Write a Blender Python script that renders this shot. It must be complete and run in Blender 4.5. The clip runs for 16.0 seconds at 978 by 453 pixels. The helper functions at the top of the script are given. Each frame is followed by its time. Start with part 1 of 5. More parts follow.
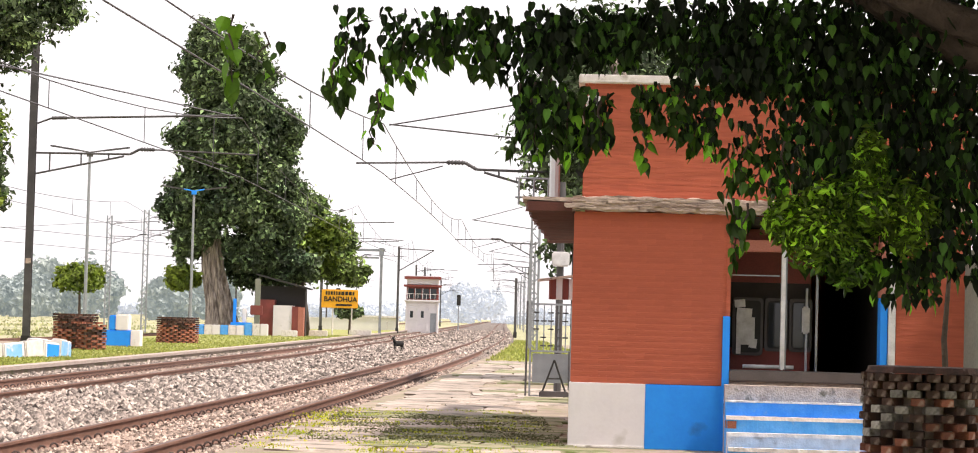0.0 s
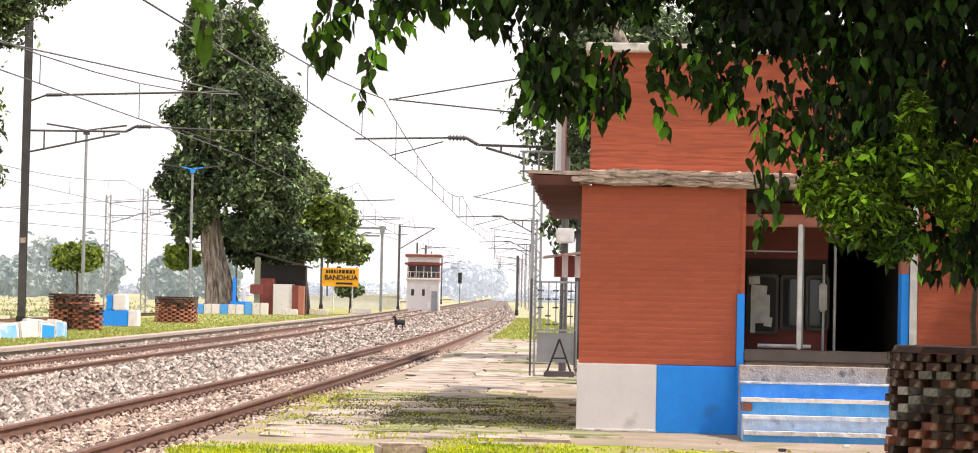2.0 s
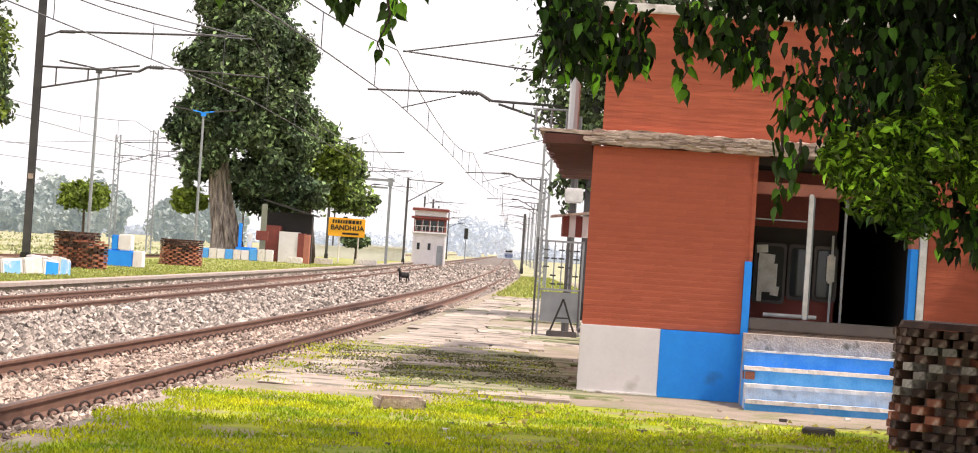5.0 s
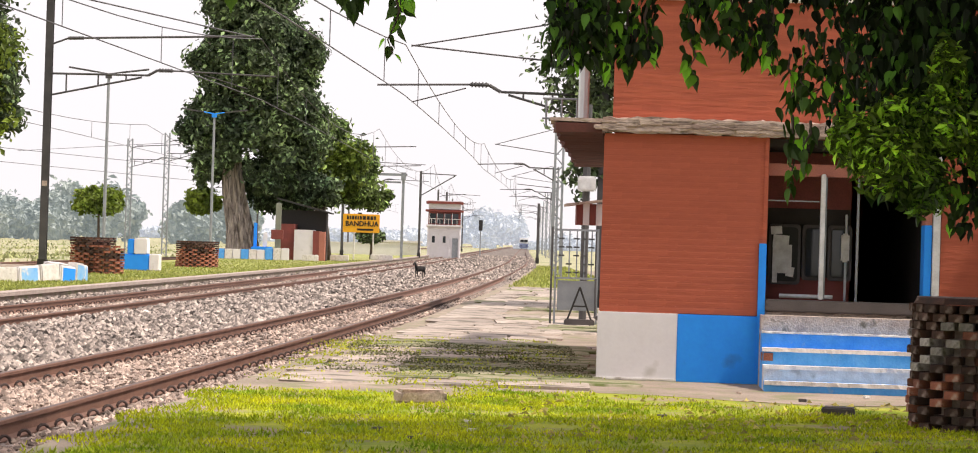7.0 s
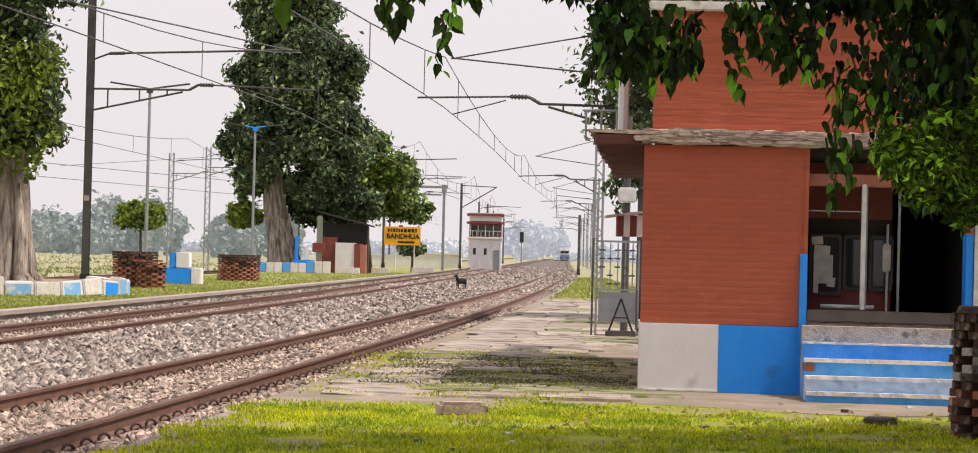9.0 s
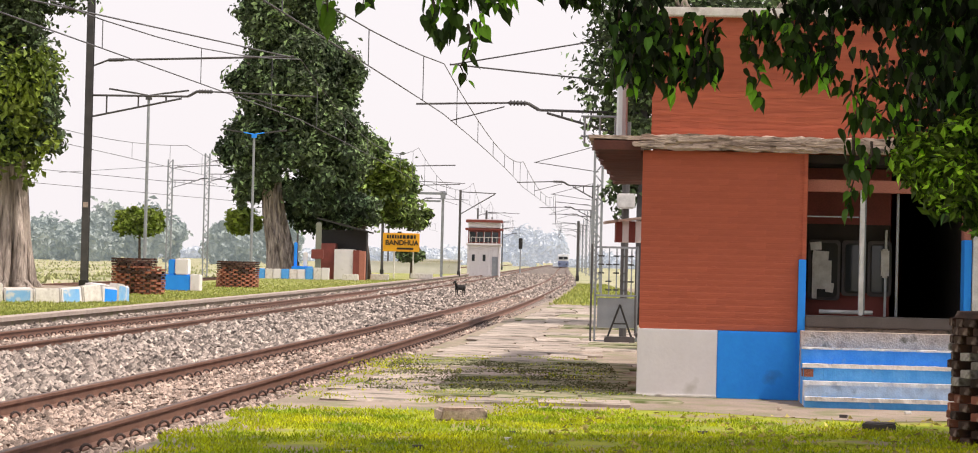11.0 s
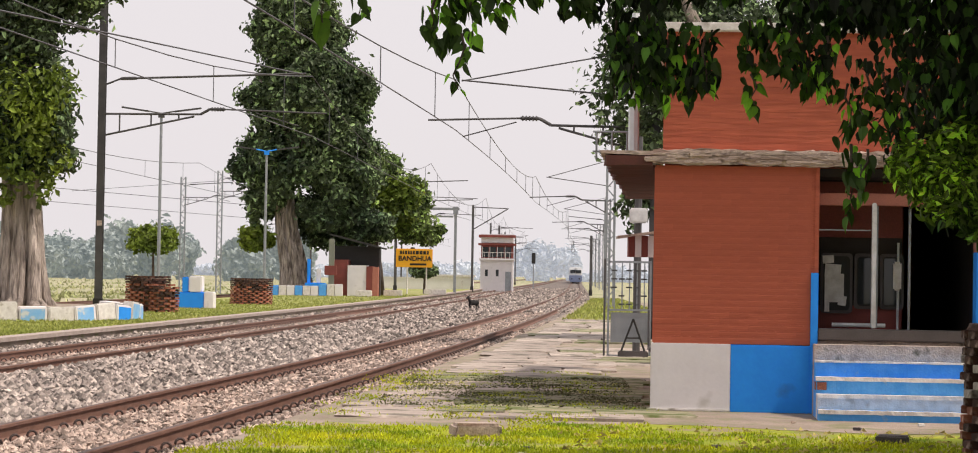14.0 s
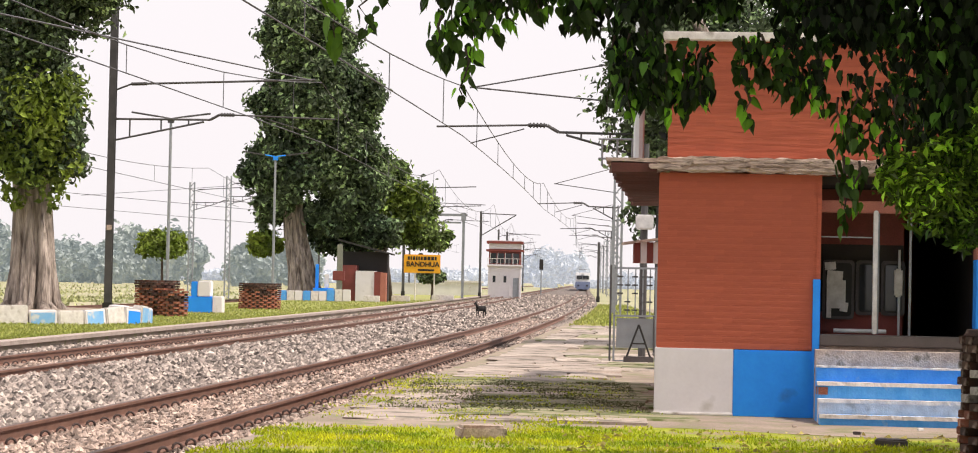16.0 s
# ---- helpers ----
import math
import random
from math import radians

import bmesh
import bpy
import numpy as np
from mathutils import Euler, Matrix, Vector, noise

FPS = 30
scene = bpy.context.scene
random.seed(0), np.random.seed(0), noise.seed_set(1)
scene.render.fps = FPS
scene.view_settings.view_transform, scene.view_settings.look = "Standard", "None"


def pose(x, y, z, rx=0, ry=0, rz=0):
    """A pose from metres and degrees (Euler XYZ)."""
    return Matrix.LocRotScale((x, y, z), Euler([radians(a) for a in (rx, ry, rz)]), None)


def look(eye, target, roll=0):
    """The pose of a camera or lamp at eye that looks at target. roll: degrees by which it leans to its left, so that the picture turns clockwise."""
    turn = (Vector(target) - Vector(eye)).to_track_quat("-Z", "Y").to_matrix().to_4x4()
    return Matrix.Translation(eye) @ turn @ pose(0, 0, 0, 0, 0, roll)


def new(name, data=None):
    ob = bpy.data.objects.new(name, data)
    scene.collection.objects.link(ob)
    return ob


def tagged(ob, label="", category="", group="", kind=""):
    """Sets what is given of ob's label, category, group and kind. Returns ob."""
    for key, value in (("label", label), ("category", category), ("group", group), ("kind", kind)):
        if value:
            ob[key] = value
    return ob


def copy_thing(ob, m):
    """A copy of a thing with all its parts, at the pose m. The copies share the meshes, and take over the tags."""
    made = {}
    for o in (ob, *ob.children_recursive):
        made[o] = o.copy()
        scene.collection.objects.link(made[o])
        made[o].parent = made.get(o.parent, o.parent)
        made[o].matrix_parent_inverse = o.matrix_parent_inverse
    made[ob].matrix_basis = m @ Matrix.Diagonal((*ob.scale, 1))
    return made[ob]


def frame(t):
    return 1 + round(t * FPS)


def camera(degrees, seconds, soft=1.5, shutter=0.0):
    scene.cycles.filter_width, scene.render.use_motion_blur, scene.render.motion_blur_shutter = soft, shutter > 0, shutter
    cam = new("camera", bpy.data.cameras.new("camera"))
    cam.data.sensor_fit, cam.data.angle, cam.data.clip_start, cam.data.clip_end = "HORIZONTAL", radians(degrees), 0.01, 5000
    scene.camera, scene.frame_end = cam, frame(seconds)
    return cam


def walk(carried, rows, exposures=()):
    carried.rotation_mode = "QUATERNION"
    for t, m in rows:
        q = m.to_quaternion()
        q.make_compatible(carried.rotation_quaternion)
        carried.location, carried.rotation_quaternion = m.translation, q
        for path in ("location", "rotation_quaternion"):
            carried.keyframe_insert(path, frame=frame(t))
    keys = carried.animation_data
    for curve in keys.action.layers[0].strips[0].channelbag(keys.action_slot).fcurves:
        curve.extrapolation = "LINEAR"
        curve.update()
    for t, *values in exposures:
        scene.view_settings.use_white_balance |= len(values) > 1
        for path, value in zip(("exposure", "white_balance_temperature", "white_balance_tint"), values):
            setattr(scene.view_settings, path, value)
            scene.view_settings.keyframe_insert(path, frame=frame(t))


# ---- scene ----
cam = camera(23.9, 16.0, soft=1.0)
rows = [(t, pose(*where)) for t, *where in (
    (0, 0.030, -1.150, 1.590, 92.286, -1.526, -0.565), (0.5, 0.004, 0.032, 1.596, 92.098, -1.442, -0.665),
    (1, 0.003, 0.001, 1.602, 92.012, -1.346, -0.639), (1.5, 0.000, -0.000, 1.601, 91.891, -1.283, -0.614),
    (2, -0.001, 0.028, 1.605, 91.730, -1.242, -0.539), (2.5, -0.004, 0.236, 1.598, 91.559, -1.311, -0.514),
    (3, -0.006, 0.056, 1.601, 91.265, -1.463, -0.479), (3.5, -0.022, 0.217, 1.598, 90.714, -4.350, -0.488),
    (4, -0.018, 0.282, 1.591, 90.795, -4.565, -0.503), (6.5, -0.003, 0.087, 1.602, 90.407, -2.018, -0.113),
    (7, -0.006, 0.109, 1.598, 90.418, -1.808, -0.028), (7.5, -0.007, 0.070, 1.603, 90.441, -1.682, 0.056),
    (8, -0.000, 0.087, 1.598, 90.505, -1.657, 0.134), (8.5, 0.003, 0.068, 1.592, 90.611, -1.618, 0.380),
    (9, 0.000, 0.074, 1.603, 90.683, -1.454, 0.992), (11.5, 0.001, 0.022, 1.595, 90.850, -1.374, 0.938),
    (12, 0.003, -0.009, 1.595, 90.842, -1.315, 0.922), (12.5, 0.009, -0.016, 1.598, 90.867, -1.169, 0.978),
    (13, 0.006, 0.003, 1.601, 90.968, -1.050, 1.072), (13.5, 0.006, -0.011, 1.600, 91.091, -0.980, 1.190),
    (14, 0.002, -0.049, 1.606, 91.207, -0.976, 1.290), (14.5, 0.001, -0.022, 1.602, 91.316, -0.931, 1.424),
    (15, -0.002, -0.028, 1.598, 91.361, -1.015, 1.403), (15.5, 0.001, -0.071, 1.602, 91.369, -1.095, 1.389),
    (16, 0.030, -0.450, 1.590, 91.359, -1.223, 1.486))]
walk(cam, rows, exposures=[(t, e, 6620, 15) for t, e in ((0.0, 0.54), (2.0, 0.56), (2.5, 0.64), (3.0, 0.56), (3.5, 0.52), (4.0, 0.6), (7.0, 0.3), (8.5, 0.12), (9.0, 0.0), (11.5, 0.22), (12.5, 0.13), (13.5, -0.02), (14.5, -0.05), (15.5, 0.05), (16.0, 0.22))])

# hazy bright sky and a soft sun
SUN_TO = Vector((0.47, -0.11, 0.85)).normalized()
world = bpy.data.worlds.new("world")
scene.world = world
world.use_nodes = True
wn, wl = world.node_tree.nodes, world.node_tree.links
sky = wn.new("ShaderNodeTexSky")
sky.sky_type, sky.sun_disc = "NISHITA", False
sky.sun_elevation, sky.sun_rotation = math.asin(SUN_TO.z), math.atan2(SUN_TO.x, SUN_TO.y)
sky.dust_density, sky.air_density = 6.0, 1.0
dim = wn.new("ShaderNodeMixRGB")
dim.blend_type, dim.inputs[0].default_value = "MULTIPLY", 1.0
dim.inputs[2].default_value = (0.09, 0.09, 0.09, 1)
haze = wn.new("ShaderNodeMixRGB")
haze.inputs[0].default_value = 0.88
haze.inputs[2].default_value = (0.92, 0.9, 0.91, 1)
wl.new(sky.outputs[0], dim.inputs[1])
wl.new(dim.outputs[0], haze.inputs[1])
wl.new(haze.outputs[0], wn["Background"].inputs[0])
wn["Background"].inputs[1].default_value = 1.0
sun = new("sun", bpy.data.lights.new("sun", "SUN"))
sun.data.energy, sun.data.angle, sun.data.color = 3.9, radians(4.0), (1.0, 0.92, 0.8)
sun.matrix_world = look(SUN_TO * 50, (0, 0, 0))


# ---- materials ----
def material(name, base, other=None, rough=0.8, metal=0.0, scale=8.0, fine=60.0, bump=0.3, island=0.0, per_object=0.0,
             spark=0.0, stain=None, stain_scale=1.5, stain_at=0.6, stretch=(1, 1, 1), glow=0.0, leaf=0.0, depth=0.02, speck=0.35):
    m = bpy.data.materials.new(name)
    m.use_nodes = True
    n, l = m.node_tree.nodes, m.node_tree.links
    b = n["Principled BSDF"]
    other = other or [c * 0.75 for c in base]
    co = n.new("ShaderNodeTexCoord")
    mp = n.new("ShaderNodeMapping")
    mp.inputs["Scale"].default_value = stretch
    l.new(co.outputs["Object"], mp.inputs[0])
    big = n.new("ShaderNodeTexNoise")
    big.inputs["Scale"].default_value, big.inputs["Detail"].default_value = scale, 5
    small = n.new("ShaderNodeTexNoise")
    small.inputs["Scale"].default_value, small.inputs["Detail"].default_value = fine, 3
    l.new(mp.outputs[0], big.inputs[0])
    l.new(mp.outputs[0], small.inputs[0])
    ramp = n.new("ShaderNodeValToRGB")
    ramp.color_ramp.elements[0].position, ramp.color_ramp.elements[1].position = 0.32, 0.68
    ramp.color_ramp.elements[0].color, ramp.color_ramp.elements[1].color = (*other, 1), (*base, 1)
    l.new(big.outputs[0], ramp.inputs[0])
    grain = n.new("ShaderNodeMixRGB")
    grain.blend_type, grain.inputs[0].default_value = "OVERLAY", speck
    l.new(ramp.outputs[0], grain.inputs[1])
    l.new(small.outputs[0], grain.inputs[2])
    out = grain.outputs[0]
    if stain:
        st = n.new("ShaderNodeTexNoise")
        st.inputs["Scale"].default_value, st.inputs["Detail"].default_value = stain_scale, 8
        l.new(mp.outputs[0], st.inputs[0])
        cut = n.new("ShaderNodeMapRange")
        cut.inputs[1].default_value, cut.inputs[2].default_value = stain_at - 0.06, stain_at + 0.06
        l.new(st.outputs[0], cut.inputs[0])
        mix = n.new("ShaderNodeMixRGB")
        mix.inputs[2].default_value = (*stain, 1)
        l.new(cut.outputs[0], mix.inputs[0])
        l.new(out, mix.inputs[1])
        out = mix.outputs[0]
    if island or per_object:
        src = n.new("ShaderNodeNewGeometry").outputs["Random Per Island"] if island else n.new("ShaderNodeObjectInfo").outputs["Random"]
        amount = island or per_object
        mr = n.new("ShaderNodeMapRange")
        mr.inputs[3].default_value, mr.inputs[4].default_value = 1 - amount, 1 + amount + spark
        if spark:
            power = n.new("ShaderNodeMath")
            power.operation, power.inputs[1].default_value = "POWER", 5.0
            l.new(src, power.inputs[0])
            src = power.outputs[0]
        l.new(src, mr.inputs[0])
        hs = n.new("ShaderNodeHueSaturation")
        l.new(mr.outputs[0], hs.inputs["Value"])
        l.new(out, hs.inputs["Color"])
        out = hs.outputs[0]
    l.new(out, b.inputs["Base Color"])
    b.inputs["Roughness"].default_value, b.inputs["Metallic"].default_value = rough, metal
    if bump:
        bp = n.new("ShaderNodeBump")
        bp.inputs["Strength"].default_value, bp.inputs["Distance"].default_value = bump, depth
        l.new(small.outputs[0], bp.inputs["Height"])
        l.new(bp.outputs[0], b.inputs["Normal"])
    if glow:
        l.new(out, b.inputs["Emission Color"])
        b.inputs["Emission Strength"].default_value = glow
    if leaf:
        tr = n.new("ShaderNodeBsdfTranslucent")
        l.new(out, tr.inputs[0])
        mx = n.new("ShaderNodeMixShader")
        mx.inputs[0].default_value = leaf
        l.new(b.outputs[0], mx.inputs[1])
        l.new(tr.outputs[0], mx.inputs[2])
        l.new(mx.outputs[0], n["Material Output"].inputs[0])
    return m


M = {
    "red": material("red_painted_plaster", (0.46, 0.11, 0.055), (0.38, 0.085, 0.043), 0.75, scale=3, fine=30, bump=0.15, stretch=(0.6, 1, 5),
                    stain=(0.27, 0.06, 0.03), stain_scale=0.9, stain_at=0.68),
    "brick_red": material("painted_brick", (0.49, 0.115, 0.058), (0.38, 0.085, 0.043), 0.72, scale=3.5, fine=9, bump=0.4, per_object=0.05, speck=0.22, stretch=(0.3, 1, 2.4)),
    "white": material("whitewash", (0.76, 0.73, 0.74), (0.71, 0.68, 0.69), 0.85, scale=3, fine=25, bump=0.06, speck=0.1, stain=(0.58, 0.55, 0.53), stain_scale=2.5, stain_at=0.68),
    "blue": material("blue_paint", (0.012, 0.29, 0.92), (0.01, 0.26, 0.86), 0.8, scale=4, fine=25, bump=0.06, speck=0.12, stain=(0.02, 0.17, 0.55), stain_scale=2, stain_at=0.68),
    "worn_blue": material("worn_blue_paint", (0.11, 0.4, 0.86), (0.06, 0.32, 0.78), 0.85, scale=6, fine=40, bump=0.2, speck=0.2, stain=(0.35, 0.45, 0.55), stain_scale=5, stain_at=0.67),
    "worn_white": material("worn_white_paint", (0.76, 0.73, 0.7), (0.6, 0.56, 0.53), 0.85, scale=8, fine=50, bump=0.3, speck=0.25, stain=(0.42, 0.38, 0.34), stain_scale=6, stain_at=0.65),
    "old_concrete": material("weathered_concrete", (0.62, 0.5, 0.43), (0.38, 0.285, 0.235), 0.9, scale=6, fine=45, bump=0.6, stain=(0.16, 0.13, 0.1), stain_scale=6, stain_at=0.62),
    "eave_concrete": material("crumbling_eave_concrete", (0.62, 0.5, 0.43), (0.36, 0.265, 0.22), 0.9, scale=6, fine=45, bump=0.6, stretch=(0.5, 1, 2.2), stain=(0.16, 0.12, 0.095), stain_scale=6, stain_at=0.62),
    # Moss, plus a darker base that paints in the building's shadow.
    "shadow_moss_slab": material("moss_shadow_paving_slab", (0.42, 0.355, 0.28), (0.19, 0.18, 0.1), 0.95, scale=1.4, fine=30, bump=0.5, per_object=0.25, stain=(0.1, 0.12, 0.035), stain_scale=1.9, stain_at=0.5),
    "slab": material("paving_slab", (0.5, 0.42, 0.365), (0.28, 0.23, 0.195), 0.9, scale=0.9, fine=30, bump=0.4, per_object=0.2, stain=(0.15, 0.13, 0.1), stain_scale=1.6, stain_at=0.56),
    "soil": material("platform_soil", (0.35, 0.28, 0.23), (0.22, 0.175, 0.135), 0.95, scale=0.8, fine=25, bump=0.6, stain=(0.21, 0.2, 0.11), stain_scale=2.2, stain_at=0.56),
    "field": material("field", (0.33, 0.33, 0.17), (0.4, 0.35, 0.25), 0.95, scale=0.06, fine=1.5, bump=0.5, stretch=(0.5, 3, 1), stain=(0.17, 0.21, 0.09), stain_scale=0.12, stain_at=0.55),
    "turf": material("turf", (0.36, 0.37, 0.014), (0.15, 0.22, 0.009), 0.95, scale=1.6, fine=20, bump=0.8, stain=(0.26, 0.21, 0.12), stain_scale=1.3, stain_at=0.56),
    "grass": material("grass_blade", (0.6, 0.6, 0.014), (0.18, 0.3, 0.009), 0.85, scale=1.1, fine=9, bump=0, island=0.45, leaf=0.4),
    "ballast": material("ballast_stone", (0.48, 0.41, 0.36), (0.13, 0.105, 0.095), 0.9, scale=5, fine=60, bump=0.3, island=0.75),
    "ballast_warm": material("rust_dusted_stone", (0.54, 0.425, 0.36), (0.18, 0.13, 0.105), 0.9, scale=5, fine=60, bump=0.3, island=0.7),
    "ballast_bed": material("ballast_bed", (0.24, 0.2, 0.175), (0.08, 0.065, 0.058), 0.95, scale=14, fine=40, bump=1.0, depth=0.05),
    "rust": material("rusty_steel", (0.2, 0.105, 0.075), (0.14, 0.07, 0.05), 0.75, scale=3, fine=50, bump=0.3),
    "rail_top": material("worn_rail_head", (0.11, 0.075, 0.065), (0.08, 0.05, 0.04), 0.6, metal=0.1, scale=2, fine=40, bump=0.05),
    "clip": material("dark_spring_steel", (0.07, 0.045, 0.04), rough=0.7, bump=0.2),
    "sleeper": material("concrete_sleeper", (0.42, 0.35, 0.31), (0.33, 0.27, 0.235), 0.9, scale=4, fine=50, bump=0.4),
    "steel": material("dark_mast_steel", (0.1, 0.095, 0.095), (0.06, 0.058, 0.06), 0.6, metal=0.2, scale=2, bump=0.1),
    "galv": material("galvanised_steel", (0.32, 0.34, 0.36), (0.24, 0.26, 0.28), 0.5, metal=0.4, scale=3, bump=0.1),
    "wire": material("overhead_wire", (0.09, 0.09, 0.1), rough=0.6, bump=0),
    "bark": material("fig_bark", (0.54, 0.46, 0.4), (0.1, 0.078, 0.065), 0.95, scale=2.2, fine=9, bump=1.0, stretch=(3, 3, 0.5), depth=0.06),
    "dark_bark": material("dark_bark", (0.12, 0.09, 0.07), (0.06, 0.045, 0.035), 0.95, scale=4, fine=20, bump=1.0, depth=0.03),
    "leaf_far": material("tree_leaf", (0.205, 0.28, 0.12), (0.065, 0.11, 0.06), 0.65, scale=0.3, fine=2, bump=0, island=0.6, spark=1.9, leaf=0.35),
    "leaf_light": material("light_leaf", (0.23, 0.3, 0.035), (0.09, 0.15, 0.022), 0.65, scale=0.6, fine=2, bump=0, island=0.6, leaf=0.3),
    "leaf_mid": material("broad_tree_leaf", (0.29, 0.39, 0.11), (0.11, 0.18, 0.055), 0.65, scale=0.5, fine=2, bump=0, island=0.6, spark=1.7, leaf=0.35),
    # Crown shade in leaf_near and sun in leaf_bright are put into the colour.
    "leaf_near": material("shaded_fig_leaf", (0.03, 0.075, 0.007), (0.009, 0.026, 0.004), 0.7, scale=2, fine=20, bump=0.05, island=0.6, spark=4.5, leaf=0.25),
    "leaf_one": material("fig_leaf_single", (0.105, 0.235, 0.013), (0.03, 0.085, 0.007), 0.65, scale=2, fine=20, bump=0.05, per_object=0.65, spark=4.0, leaf=0.3),
    "leaf_bright": material("sunlit_fig_leaf", (0.16, 0.34, 0.02), (0.08, 0.2, 0.014), 0.55, scale=4, fine=30, bump=0.05, per_object=0.4, leaf=0.4),
    "dirty_white": material("grimy_whitewash", (0.5, 0.46, 0.43), (0.24, 0.21, 0.19), 0.9, scale=9, fine=50, bump=0.5, per_object=0.35, stain=(0.1, 0.08, 0.07), stain_scale=9, stain_at=0.6),
    "old_brick": material("old_brick", (0.36, 0.13, 0.075), (0.23, 0.08, 0.055), 0.9, scale=9, fine=60, bump=0.6, per_object=0.4, stain=(0.5, 0.42, 0.36), stain_scale=5, stain_at=0.66),
    "sooty_brick": material("sooty_brick", (0.1, 0.045, 0.032), (0.035, 0.022, 0.018), 0.95, scale=9, fine=60, bump=0.6, per_object=0.45, stain=(0.35, 0.3, 0.26), stain_scale=4, stain_at=0.67),
    "faded_blue": material("faded_blue_paint", (0.16, 0.43, 0.8), (0.28, 0.5, 0.76), 0.8, scale=5, fine=40, bump=0.2, speck=0.2, stain=(0.62, 0.64, 0.66), stain_scale=4, stain_at=0.6),
    "clay": material("pale_clay_fill", (0.36, 0.29, 0.24), (0.2, 0.15, 0.12), 0.95, scale=8, fine=40, bump=0.5),
    "mortar": material("mud_mortar", (0.14, 0.11, 0.09), rough=0.95, bump=0.6),
    "yellow": material("yellow_enamel", (0.95, 0.47, 0.025), (0.9, 0.42, 0.02), 0.5, scale=2, bump=0.05),
    "black": material("black_paint", (0.02, 0.018, 0.016), rough=0.6, bump=0.05),
    "white_enamel": material("white_enamel", (0.75, 0.75, 0.74), rough=0.5, bump=0.05),
    "cream": material("cream_plaster", (0.72, 0.7, 0.67), (0.64, 0.62, 0.58), 0.85, scale=1, fine=20, bump=0.2),
    "maroon": material("maroon_paint", (0.23, 0.05, 0.04), (0.17, 0.04, 0.03), 0.7, scale=2, bump=0.1),
    # Near-black wall colour puts the room's shade into the paint.
    "dark_room": material("room_shade_colour", (0.05, 0.04, 0.037), (0.028, 0.023, 0.02), 0.9, scale=2, bump=0.1),
    "pink": material("faded_red_lintel", (0.45, 0.17, 0.12), (0.38, 0.14, 0.1), 0.8, scale=3, bump=0.2),
    "grey_green": material("grey_green_plaster", (0.25, 0.26, 0.21), (0.19, 0.2, 0.16), 0.9, scale=1.5, fine=30, bump=0.3),
    "ledge": material("dark_stone_ledge", (0.1, 0.085, 0.085), (0.07, 0.06, 0.06), 0.6, scale=3, bump=0.2),
    "paper": material("faded_notice_paper", (0.9, 0.88, 0.84), (0.68, 0.65, 0.6), 0.8, scale=9, fine=40, bump=0.1),
    # Soffit red is darkened far below the wall's to stand for shade.
    "soffit": material("shade_darkened_soffit", (0.12, 0.036, 0.025), (0.06, 0.02, 0.016), 0.85, scale=3, bump=0.2),
    "dry_leaf": material("dry_fallen_leaf", (0.6, 0.5, 0.16), (0.3, 0.24, 0.08), 0.8, scale=3, fine=20, bump=0, island=0.5, leaf=0.2),
    "grass_dry": material("dry_grass_blade", (0.36, 0.37, 0.1), (0.25, 0.3, 0.06), 0.7, scale=0.5, fine=4, bump=0, island=0.3, leaf=0.3),
    "turf_dry": material("dry_turf", (0.3, 0.3, 0.09), (0.21, 0.24, 0.05), 0.95, scale=0.4, fine=8, bump=0.6, stain=(0.34, 0.29, 0.17), stain_scale=0.5, stain_at=0.6),
    "shoot": material("bright_shoot_leaf", (0.3, 0.5, 0.035), (0.09, 0.2, 0.016), 0.45, scale=3, fine=20, bump=0, island=0.65, spark=2.2, leaf=0.4),
    # Weed green is darkened so the blades carry the building's shadow.
    "moss": material("shadow_toned_weed", (0.13, 0.135, 0.05), (0.07, 0.075, 0.028), 0.8, scale=1, fine=8, bump=0, island=0.35, leaf=0.2),
    "pale_pipe": material("pale_galvanised_pipe", (0.72, 0.76, 0.78), (0.62, 0.66, 0.68), 0.5, scale=2, fine=30, bump=0.05, speck=0.15),
    "tuft": material("dry_field_tuft", (0.42, 0.42, 0.22), (0.28, 0.32, 0.13), 0.9, scale=0.1, fine=1, bump=0, island=0.4, leaf=0.2),
    "brick_course": material("painted_brick_course", (0.49, 0.115, 0.058), (0.38, 0.085, 0.043), 0.72, scale=3.5, fine=9, bump=0.4, island=0.05, speck=0.22, stretch=(0.3, 1, 2.4)),
    "goat": material("black_goat_hair", (0.018, 0.016, 0.016), rough=0.9, bump=0.4),
    # Haze is put into both wood colours: paled, blued and self-glowing.
    "far_wood": material("haze_painted_far_wood", (0.43, 0.455, 0.48), (0.35, 0.38, 0.42), 1.0, scale=0.05, fine=0.6, bump=0, glow=0.6, island=0.06),
    "far_wood_near": material("haze_painted_wood", (0.31, 0.345, 0.325), (0.21, 0.25, 0.255), 1.0, scale=0.1, fine=0.8, bump=0, glow=0.4, island=0.08),
    # Train blue is paled so its paint carries the distance haze.
    "train_blue": material("hazed_loco_blue", (0.2, 0.25, 0.4), rough=0.4, bump=0),
    "train_white": material("loco_white", (0.75, 0.76, 0.78), rough=0.4, bump=0),
}
g = bpy.data.materials.new("glass")
g.use_nodes = True
g.node_tree.nodes["Principled BSDF"].inputs["Base Color"].default_value = (0.03, 0.035, 0.04, 1)
g.node_tree.nodes["Principled BSDF"].inputs["Roughness"].default_value = 0.08
M["glass"] = g


